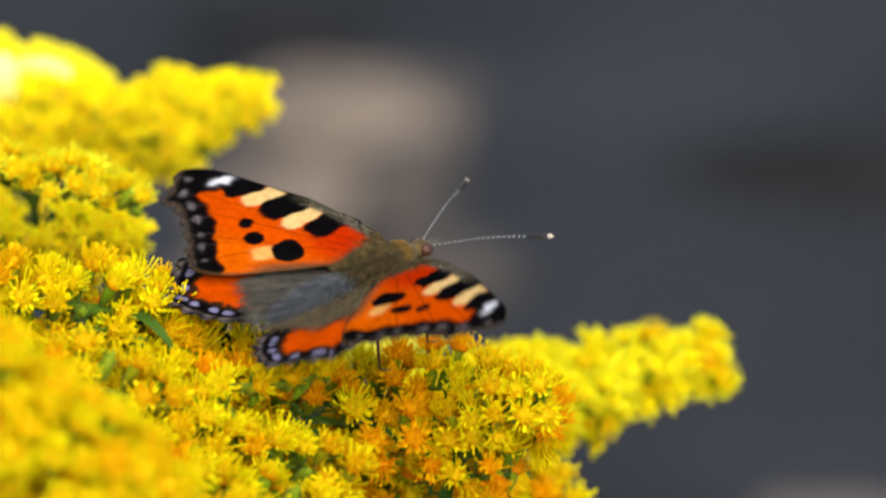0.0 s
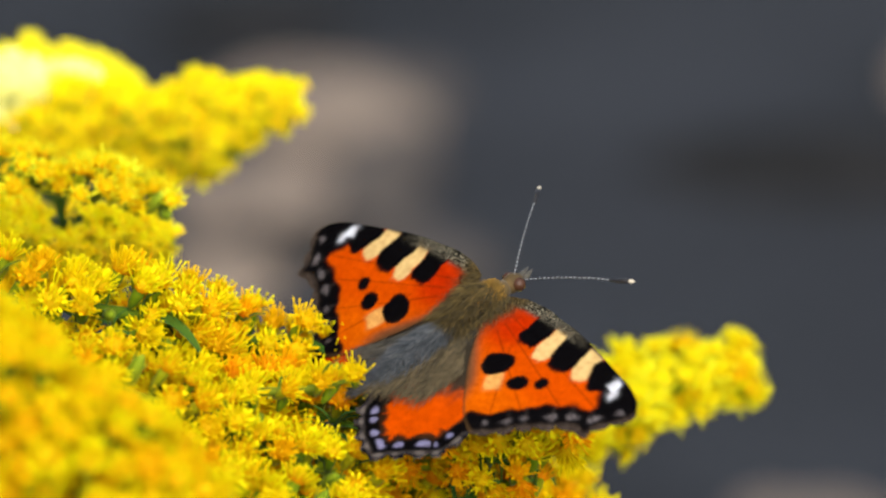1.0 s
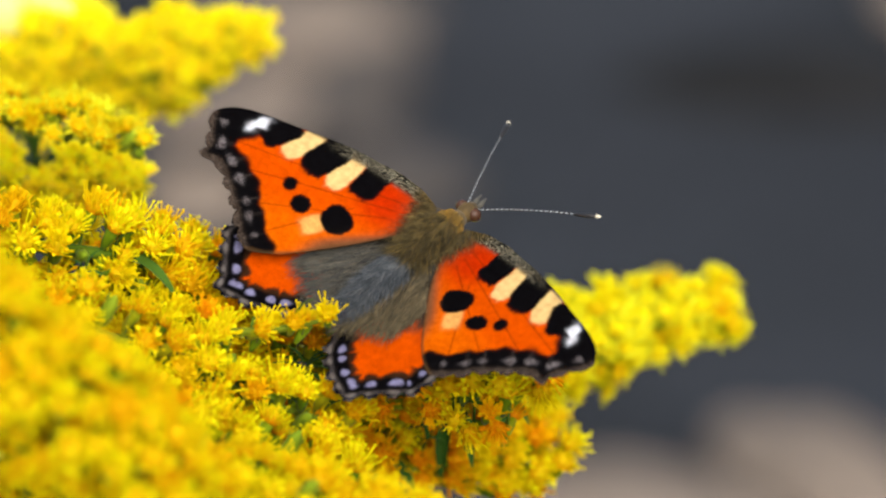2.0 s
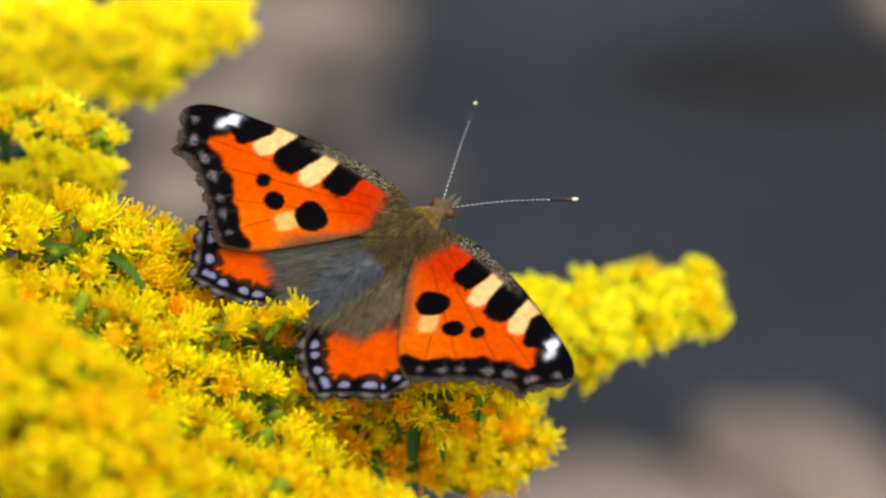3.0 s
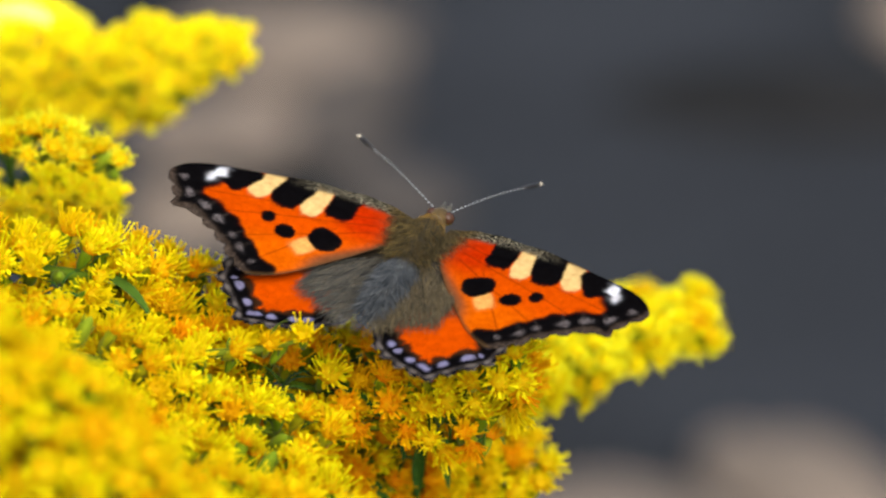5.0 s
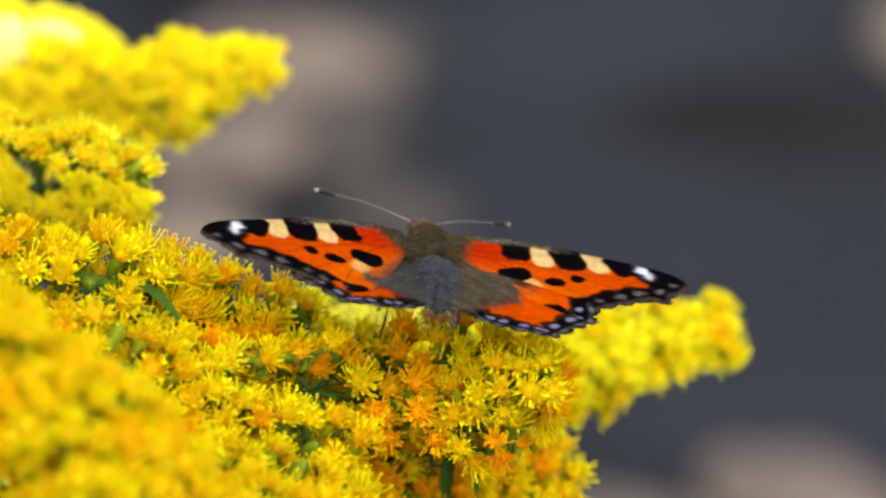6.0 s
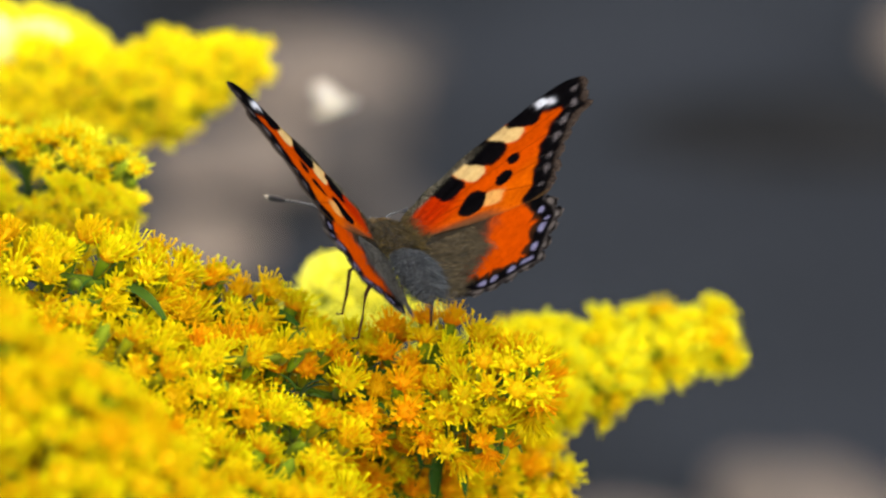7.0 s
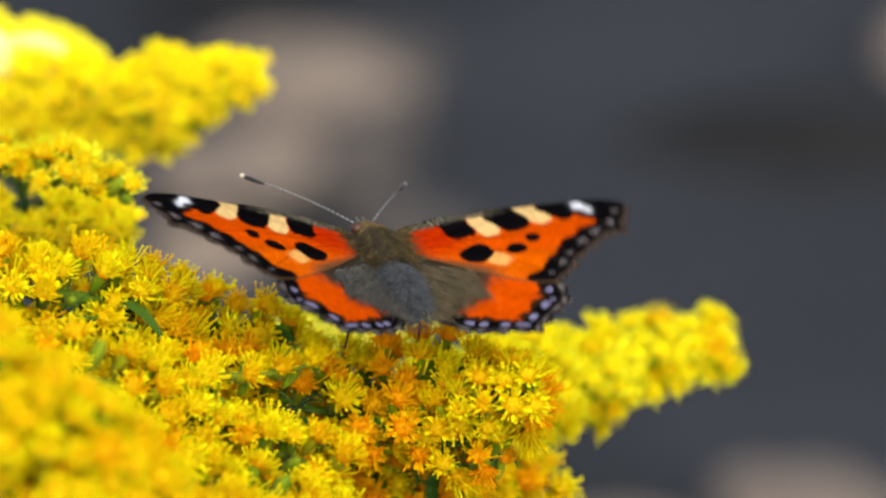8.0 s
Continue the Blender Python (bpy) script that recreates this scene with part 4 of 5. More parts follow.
def butterfly_thing():
    thing = tagged(new("butterfly"), "small orange butterfly with black and cream spots, perched on yellow flowers", "butterfly")

    def solid(name, path, radii, mat, parent, label="", sides=20):
        bm = bmesh.new()
        tube(bm, [Vector(p) / 1000 for p in path], [q / 1000 for q in radii], sides)
        return part(name, bm, mat, parent, label)

    solid("thorax", [(0, 3.6, 0.0), (0, 4.6, 0.2), (0, 6.5, 0.35), (0, 8.5, 0.3), (0, 10.2, 0.1), (0, 11.0, 0.0)], [0.6, 1.0, 1.2, 1.25, 1.0, 0.7], THORAX, thing, "thorax with golden-brown fur")
    solid("abdomen", [(0, 4.6, 0.0), (0, 3.0, -0.1), (0, 0.5, -0.3), (0, -2.0, -0.75), (0, -3.1, -1.0), (0, -3.7, -1.1)], [0.9, 1.35, 1.5, 1.15, 0.6, 0.15], ABDOMEN, thing, "dark grey furry abdomen")
    head = solid("head", [(0, 10.7, -0.1), (0, 11.2, -0.05), (0, 11.9, -0.05), (0, 12.5, -0.2), (0, 12.8, -0.4)], [0.5, 0.82, 0.9, 0.6, 0.2], HEAD_SKIN, thing, "dark brown head")
    for s in (-1, 1):
        bm = bmesh.new()
        bmesh.ops.create_uvsphere(bm, u_segments=16, v_segments=10, radius=0.00062)
        e = part("eye", bm, EYE, head, "dark brown round eye")
        e.location = (s * 0.00075, 0.0119, 0.0)
        solid("palp", [(s * 0.25, 12.5, -0.3), (s * 0.3, 13.2, -0.1), (s * 0.3, 13.9, 0.15)], [0.2, 0.26, 0.06], FUR_GREY, head, "", 8)

    def over_thorax(r):
        y, t = r.uniform(4.0, 9.6), r.gauss(0, 0.9)
        rad = 1.32 * math.sqrt(max(0.1, 1 - ((y - 7.4) / 4.9) ** 2))
        return (math.sin(t) * rad, y, 0.3 + math.cos(t) * rad), (1.1 * math.sin(t) + r.uniform(-0.3, 0.3), -0.9, 0.25 * math.cos(t) + 0.1), r.uniform(0.8, 2.3)

    def over_abdomen(r):
        y, t = r.uniform(-4.1, 4.8), r.gauss(0, 1.1)
        rad = 1.5 * math.sqrt(max(0.05, 1 - ((y - 0.5) / 4.7) ** 2))
        return (math.sin(t) * rad, y, -0.3 + 0.08 * (y - 1) + math.cos(t) * rad), (1.1 * math.sin(t) + r.uniform(-0.4, 0.4), -1.0, 0.3 * math.cos(t)), r.uniform(0.6, 1.9)

    def over_front(r):
        y, t = r.uniform(7.4, 10.5), r.gauss(0, 0.9)
        rad = 1.25 * math.sqrt(max(0.15, 1 - ((y - 8.4) / 3.9) ** 2))
        return (math.sin(t) * rad, y, 0.2 + math.cos(t) * rad), (0.7 * math.sin(t), -0.9, 0.45 * math.cos(t) + 0.1), r.uniform(0.4, 1.0)

    strands("collar_fur", FUR_AMBER, over_front, 1600, 3, thing, "amber hairs behind the head")
    strands("thorax_fur", FUR_GOLD, over_thorax, 3000, 1, thing, "long olive-brown hairs")
    strands("abdomen_fur", FUR_BLUE, over_abdomen, 4200, 2, thing, "short grey hairs")

    wings = []
    for s in (-1, 1):
        def over_base(r, s=s):
            a = -0.6 + 5.6 * r.random() ** 1.4
            b = r.uniform(-4.8 + 0.5 * max(a, 0), 5.6 - 0.75 * max(a, 0))
            return (s * a, b - 6.5, 0.07), (s * r.uniform(0.2, 0.8), -1, r.uniform(0.0, 0.12)), r.uniform(0.8, 2.6)

        def over_root(r, s=s):
            a, b = abs(r.gauss(0, 0.7)), r.uniform(4.6, 10.2)
            return (s * a, b - 6.5, 0.1), (s * 1, -0.7, 0.2), r.uniform(0.5, 1.4)

        def over_margin(r, s=s):
            b = r.uniform(-5.2, 1.5)
            return (s * r.uniform(-0.4, 0.5), b - 6.5, 0.05), (-s * r.uniform(-0.2, 0.6), -1, r.uniform(-0.1, 0.2)), r.uniform(0.5, 1.2)

        fw = wing("forewing", FORE, (10.2, 4.6), (11, 19), forewing_colour, s, -0.25, 0.5, thing, "orange forewing with black, cream and white spots")
        hw = wing("hindwing", HIND, (5.0, -2.6), (5, 15), hindwing_colour, s, -0.15, 0.6, thing, "orange hindwing with a black, lilac-spotted border")
        strands("fur", FUR_BASE if s > 0 else FUR_GREY, over_base, 3400, 5 + s, hw, "grey-brown hairs on the wing base")
        strands("fringe", FUR_PALE, over_margin, 450, 14 + s, hw, "pale grey hairs along the inner margin")
        strands("fur", FUR_GOLD, over_root, 650, 9 + s, fw, "golden hairs on the wing root")
        wings += [fw, hw]

    feelers = []
    for s in (-1, 1):
        bm = bmesh.new()
        n = 40
        tube(bm, [(0, 0.0102 * k / (n - 1), 0.0004 * math.sin(k / (n - 1) * 2.6)) for k in range(n)], [0.000056 if k % 2 else 0.00004 for k in range(n)], 8)
        f = part("antenna", bm, PALE_RING, thing, "thin grey ringed antenna")
        f.location = (s * 0.0005, 0.012, 0.0003)
        bm = bmesh.new()
        for k in range(19):
            y = 0.0004 + 0.0005 * k
            z = 0.0004 * math.sin(y / 0.0102 * 2.6)
            tube(bm, [(0, y, z), (0, y + 0.00024, z)], [0.000066, 0.000066], 8)
        part("rings", bm, CHITIN, f, "dark rings")
        bm = bmesh.new()
        tube(bm, [(0, 0.0099, 0.0002), (0, 0.0105, 0.00018), (0, 0.0114, 0.00014), (0, 0.0121, 0.0001)], [0.00008, 0.00018, 0.00024, 0.00018], 10)
        part("club", bm, CHITIN, f, "black club")
        bm = bmesh.new()
        tube(bm, [(0, 0.0120, 0.0001), (0, 0.0123, 0.0001), (0, 0.0126, 0.00008)], [0.000185, 0.00017, 0.00006], 10)
        part("club_tip", bm, CREAM_TIP, f, "pale club tip")
        feelers.append(f)

    for s in (-1, 1):
        for y0, y1, out in ((8.2, 9.6, 2.6), (6.0, 3.8, 3.2)):
            solid("leg", [(s * 0.8, y0, -1.2), (s * out * 0.7, (y0 + y1) / 2, -2.2), (s * out, y1, -3.4), (s * (out + 0.1), y1 - 0.3, -5.6), (s * (out + 0.3), y1 - 0.5, -7.4), (s * (out + 0.4), y1 + 0.5, -7.8)],
                  [0.28, 0.24, 0.18, 0.13, 0.10, 0.08], LEG, thing, "thin brown leg", 7)
    return thing, wings, feelers


butterfly, (forewing_l, hindwing_l, forewing_r, hindwing_r), (antenna_l, antenna_r) = butterfly_thing()

# The wind in the plants: seconds, degrees of lean about the root, millimetres of rise.
SWING = [(0.0, -0.303, 2.03), (0.1, -0.179, 0.66), (0.2, 0.116, -1.27), (0.3, 0.137, -1.60), (0.4, 0.021, -0.25), (0.5, 0.081, 0.87),
         (0.6, 0.442, -0.21), (0.7, 0.534, -1.31), (0.8, 0.271, -1.24), (0.9, 0.174, 0.34), (1.0, 0.137, 1.47), (1.1, 0.220, 0.15),
         (1.2, 0.341, -1.58), (1.3, 0.256, -0.69), (1.4, 0.182, 1.34), (1.5, 0.159, 1.18), (1.6, 0.214, -0.49), (1.7, 0.083, -1.18),
         (2.8, 0.110, 0.61), (2.9, 0.062, -0.06), (3.0, -0.022, -1.17), (3.1, -0.076, -0.50), (3.2, -0.064, -0.06), (3.3, -0.109, -0.74),
         (3.4, -0.183, -0.91), (3.5, -0.194, -0.47), (3.6, -0.171, 0.11), (3.7, -0.123, -0.24), (3.8, -0.152, -0.02), (3.9, -0.182, -0.01),
         (4.0, -0.154, -0.05), (4.1, -0.095, 1.01), (4.2, -0.059, 0.93), (4.3, -0.077, -0.15), (4.4, -0.167, -0.91), (4.5, -0.241, -0.42),
         (4.6, -0.206, -0.41), (4.7, -0.146, -1.26), (5.8, 0.149, -0.20), (5.9, 0.190, -0.06), (6.0, 0.223, 0.10), (6.1, 0.175, 0.24),
         (6.2, 0.174, 0.27), (6.3, 0.200, 0.02), (6.4, 0.238, 0.13), (6.5, 0.282, 0.16), (6.6, 0.075, -0.03), (6.7, -0.156, -0.10),
         (6.8, -0.178, 1.50), (6.9, -0.081, 1.19), (7.0, 0.021, 0.98), (7.1, -0.052, 0.90), (7.2, -0.133, 1.43), (7.3, -0.021, 1.36),
         (7.4, 0.020, 0.97), (7.5, 0.002, 0.80), (7.6, -0.036, 1.17), (7.7, -0.113, 0.88), (7.8, 0.000, 0.30), (7.9, -0.025, -0.00),
         (8.0, -0.064, 0.04)]

# How far the far sprays sway: seconds, right, down.
SWAY = [(0, -11, 11), (0.3, 0, 17), (0.5, -2, 2), (0.7, 11, 18), (1, 3, 11), (1.2, 5, 21), (1.5, -4, 7), (1.7, -4, 10), (2.8, 9, -17), (3, 7, -16), (3.5, -5, -15), (4, -6, -12), (4.5, -7, -15), (4.7, -3, -17), (5.8, 1, 2), (6, 4, 2), (6.5, 7, 2), (6.7, -4, -2), (7, 2, -4), (7.5, 2, -5), (8, 1, -5)]
TIP_SWAY = [(0, -28, 2), (0.3, -1, 9), (0.5, 7, 6), (0.7, 12, 11), (1, -10, 10), (1.2, -2, 14), (1.5, -4, 8), (1.7, -2, 11), (2.8, 19, 0), (3, 19, 2), (3.5, 7, -21), (4, -2, -32), (4.5, -7, -37), (4.7, 6, -17), (5.8, 4, 0), (6, -4, -1), (6.5, 8, 7), (6.7, -1, 9), (7, 9, 8), (7.5, -5, -6), (8, 10, -3)]


# ---- a small insect that flies past in the background ----
def insect_thing():
    thing = tagged(new("flying_insect"), "tiny pale winged insect flying past behind the flowers", "insect")
    bm = bmesh.new()
    tube(bm, [(0, -0.0022, 0), (0, -0.001, 0.0002), (0, 0.0006, 0.0003), (0, 0.0018, 0.0002), (0, 0.0024, 0)], [0.0002, 0.0006, 0.0007, 0.0006, 0.0002], 9)
    part("body", bm, CREAM_TIP, thing, "pale body")
    for s in (-1, 1):
        bm = bmesh.new()
        rows = []
        for k in range(7):
            f = k / 6
            w = 0.0009 * math.sin(math.pi * (0.12 + 0.8 * f))
            rows.append([bm.verts.new((s * (0.0005 + 0.004 * f), 0.0006 - w * 0.8, 0.0006 + 0.0012 * f)), bm.verts.new((s * (0.0005 + 0.004 * f), 0.0006 + w, 0.0006 + 0.0013 * f))])
        for p, q in zip(rows, rows[1:]):
            bm.faces.new((p[0], p[1], q[1], q[0]))
        part("wing", bm, PALE_INSECT, thing, "pale translucent wing")
    return thing


PALE_INSECT = material("insect_wing", (0.72, 0.66, 0.55), 0.4)
insect = insect_thing()


def motions():
    walk(butterfly, [
        (0.0, pose(-0.01506, -0.00009, 0.60002, 11.66, 2.54, -51.77)), (0.1, pose(-0.01334, -0.00067, 0.59831, 13.98, 8.88, -52.64)),
        (0.2, pose(-0.00984, -0.00146, 0.59594, 16.31, 15.10, -53.73)), (0.3, pose(-0.00979, -0.00158, 0.59560, 15.58, 13.84, -56.54)),
        (0.4, pose(-0.01085, -0.00113, 0.59684, 17.81, 10.96, -56.86)), (0.5, pose(-0.00989, -0.00071, 0.59803, 11.01, 13.82, -57.05)),
        (0.6, pose(-0.00570, -0.00113, 0.59676, 14.38, 11.17, -61.17)), (0.7, pose(-0.00403, -0.00205, 0.59412, 14.31, 16.99, -62.87)),
        (0.8, pose(-0.00297, -0.00306, 0.59126, 20.64, 12.54, -54.68)), (0.9, pose(-0.00441, -0.00238, 0.59324, 18.76, 17.75, -48.73)),
        (1.0, pose(-0.00439, -0.00179, 0.59495, 23.12, 4.45, -53.18)), (1.1, pose(-0.00329, -0.00219, 0.59381, 22.37, 5.09, -53.13)),
        (1.2, pose(-0.00227, -0.00293, 0.59175, 24.75, 10.85, -48.89)), (1.3, pose(-0.00379, -0.00258, 0.59282, 20.06, 13.93, -44.34)),
        (1.4, pose(-0.00505, -0.00165, 0.59541, 18.69, 15.28, -42.23)), (1.5, pose(-0.00578, -0.00146, 0.59603, 17.14, 16.41, -40.23)),
        (1.6, pose(-0.00482, -0.00218, 0.59410, 19.55, 16.62, -40.86)), (1.7, pose(-0.00597, -0.00253, 0.59317, 25.31, 17.64, -42.34)),
        (2.8, pose(-0.00566, -0.00184, 0.59496, 24.54, 22.03, -40.32)), (2.9, pose(-0.00604, -0.00205, 0.59438, 24.61, 22.52, -40.43)),
        (3.0, pose(-0.00680, -0.00240, 0.59346, 24.62, 23.00, -40.52)), (3.1, pose(-0.00734, -0.00205, 0.59439, 24.29, 20.47, -39.88)),
        (3.2, pose(-0.00719, -0.00180, 0.59506, 23.95, 17.90, -39.33)), (3.3, pose(-0.00766, -0.00201, 0.59450, 24.18, 18.18, -39.01)),
        (3.4, pose(-0.00845, -0.00205, 0.59442, 24.45, 18.51, -38.64)), (3.5, pose(-0.00856, -0.00190, 0.59480, 24.80, 18.85, -38.33)),
        (3.6, pose(-0.00848, -0.00155, 0.59572, 24.23, 12.62, -39.04)), (3.7, pose(-0.00813, -0.00151, 0.59580, 23.57, 6.32, -39.80)),
        (3.8, pose(-0.00921, -0.00122, 0.59660, 21.84, 0.17, -42.94)), (3.9, pose(-0.00911, -0.00134, 0.59630, 22.64, 2.68, -40.86)),
        (4.0, pose(-0.00877, -0.00142, 0.59607, 21.80, 10.47, -40.86)), (4.1, pose(-0.00825, -0.00124, 0.59657, 20.14, 8.96, -40.40)),
        (4.2, pose(-0.00759, -0.00129, 0.59641, 22.23, 9.24, -40.43)), (4.3, pose(-0.00668, -0.00191, 0.59476, 15.24, 14.07, -41.65)),
        (4.4, pose(-0.00663, -0.00198, 0.59457, 14.66, 17.31, -42.96)), (4.5, pose(-0.00842, -0.00136, 0.59626, 12.62, 11.89, -40.20)),
        (4.6, pose(-0.00712, -0.00159, 0.59564, 15.85, 12.29, -33.99)), (4.7, pose(-0.00556, -0.00211, 0.59424, 18.99, 12.63, -27.83)),
        (5.8, pose(-0.00160, -0.00095, 0.59736, 1.75, -3.23, -14.55)), (5.9, pose(-0.00043, -0.00103, 0.59716, 3.41, 3.57, -3.39)),
        (6.0, pose(0.00066, -0.00110, 0.59699, 5.06, 10.37, 7.77)), (6.1, pose(0.00042, -0.00104, 0.59714, 6.13, 12.14, 11.80)),
        (6.2, pose(0.00067, -0.00103, 0.59715, 7.18, 13.88, 15.77)), (6.3, pose(0.00073, -0.00112, 0.59693, 6.05, 12.76, 15.18)),
        (6.4, pose(0.00091, -0.00109, 0.59701, 4.95, 11.63, 14.58)), (6.5, pose(0.00115, -0.00109, 0.59703, 3.85, 10.49, 13.97)),
        (6.6, pose(-0.00085, -0.00108, 0.59701, 5.85, 9.31, 17.75)), (6.7, pose(-0.00309, -0.00103, 0.59714, 7.88, 8.13, 21.57)),
        (6.8, pose(-0.00447, -0.00040, 0.59888, 7.16, 4.15, 19.89)), (6.9, pose(-0.00322, -0.00045, 0.59875, 4.97, 6.04, 20.49)),
        (7.0, pose(-0.00193, -0.00047, 0.59870, 2.78, 7.92, 21.09)), (7.1, pose(-0.00299, -0.00034, 0.59904, 2.74, 6.20, 19.77)),
        (7.2, pose(-0.00413, -0.00002, 0.59993, 2.76, 4.47, 18.47)), (7.3, pose(-0.00285, -0.00017, 0.59953, 2.51, 7.14, 18.07)),
        (7.4, pose(-0.00254, -0.00038, 0.59896, 4.73, 5.70, 19.54)), (7.5, pose(-0.00285, -0.00049, 0.59864, 6.99, 4.29, 21.10)),
        (7.6, pose(-0.00371, -0.00042, 0.59881, 6.48, 5.15, 19.87)), (7.7, pose(-0.00497, -0.00056, 0.59844, 5.90, 6.06, 18.68)),
        (7.8, pose(-0.00321, -0.00026, 0.59926, 4.31, 1.53, 23.96)), (7.9, pose(-0.00362, -0.00053, 0.59853, 6.36, 2.91, 20.96)),
        (8.0, pose(-0.00365, -0.00078, 0.59783, 9.33, 6.16, 19.27))])
    walk(forewing_l, [
        (0.0, pose(-0.0013, 0.0065, 0.00018, 2.51, 12.97, 11.05)), (0.2, pose(-0.0013, 0.0065, 0.00018, 1.67, 12.63, 7.61)),
        (0.3, pose(-0.0013, 0.0065, 0.00018, 1.24, 9.61, 7.38)), (0.4, pose(-0.0013, 0.0065, 0.00018, 1.35, 10.64, 7.27)),
        (0.5, pose(-0.0013, 0.0065, 0.00018, 1.51, 7.87, 10.88)), (0.6, pose(-0.0013, 0.0065, 0.00018, 2.23, 26.36, 5.02)),
        (0.7, pose(-0.0013, 0.0065, 0.00018, 1.42, 22.27, 3.75)), (0.8, pose(-0.0013, 0.0065, 0.00018, 8.00, -9.50, -3.00)),
        (0.9, pose(-0.0013, 0.0065, 0.00018, 20.00, -4.00, 0.50)), (1.0, pose(-0.0013, 0.0065, 0.00018, 21.50, -0.10, 0.20)),
        (1.1, pose(-0.0013, 0.0065, 0.00018, 19.00, 3.00, 0.00)), (1.2, pose(-0.0013, 0.0065, 0.00018, 14.00, 5.00, 4.50)),
        (1.3, pose(-0.0013, 0.0065, 0.00018, 5.00, 10.10, 8.80)), (1.5, pose(-0.0013, 0.0065, 0.00018, 1.91, 8.18, 13.22)),
        (1.6, pose(-0.0013, 0.0065, 0.00018, 1.66, 8.36, 11.26)), (1.7, pose(-0.0013, 0.0065, 0.00018, 2.17, 13.25, 9.41)),
        (2.8, pose(-0.0013, 0.0065, 0.00018, 1.60, 8.06, 11.24)), (3.0, pose(-0.0013, 0.0065, 0.00018, 1.86, 8.72, 12.07)),
        (3.2, pose(-0.0013, 0.0065, 0.00018, 1.45, 9.08, 9.08)), (3.5, pose(-0.0013, 0.0065, 0.00018, 1.71, 7.63, 12.63)),
        (3.7, pose(-0.0013, 0.0065, 0.00018, 1.65, 14.06, 6.75)), (3.8, pose(-0.0013, 0.0065, 0.00018, 3.29, 16.99, 11.11)),
        (3.9, pose(-0.0013, 0.0065, 0.00018, 2.41, 12.70, 10.84)), (4.0, pose(-0.0013, 0.0065, 0.00018, 1.77, 6.83, 14.54)),
        (4.1, pose(-0.0013, 0.0065, 0.00018, 1.47, 7.18, 11.63)), (4.2, pose(-0.0013, 0.0065, 0.00018, 1.42, 7.18, 11.23)),
        (4.3, pose(-0.0013, 0.0065, 0.00018, 2.50, 14.74, 9.72)), (4.4, pose(-0.0013, 0.0065, 0.00018, 2.03, 15.34, 7.64)),
        (4.5, pose(-0.0013, 0.0065, 0.00018, 2.35, 11.26, 11.89)), (4.7, pose(-0.0013, 0.0065, 0.00018, 1.22, 9.37, 7.45)),
        (5.8, pose(-0.0013, 0.0065, 0.00018, 0.52, 7.63, 3.88)), (6.0, pose(-0.0013, 0.0065, 0.00018, 2.93, 8.12, 19.89)),
        (6.2, pose(-0.0013, 0.0065, 0.00018, 1.61, 6.34, 14.30)), (6.5, pose(-0.0013, 0.0065, 0.00018, 1.71, 5.18, 18.35)),
        (6.7, pose(-0.0013, 0.0065, 0.00018, 8.35, 18.64, 16.98)), (6.8, pose(-0.0013, 0.0065, 0.00018, 2.74, 25.21, -2.96)),
        (7.0, pose(-0.0013, 0.0065, 0.00018, 7.25, 43.94, -3.98)), (7.2, pose(-0.0013, 0.0065, 0.00018, 1.01, 21.00, -5.58)),
        (7.3, pose(-0.0013, 0.0065, 0.00018, 0.40, 16.03, -5.80)), (7.5, pose(-0.0013, 0.0065, 0.00018, 3.72, 35.26, -3.96)),
        (7.7, pose(-0.0013, 0.0065, 0.00018, -0.78, 9.82, -4.54)), (7.8, pose(-0.0013, 0.0065, 0.00018, -1.85, 17.60, -6.10)),
        (7.9, pose(-0.0013, 0.0065, 0.00018, -1.79, 19.17, -5.44)), (8.0, pose(-0.0013, 0.0065, 0.00018, -1.38, 14.79, -5.39))])
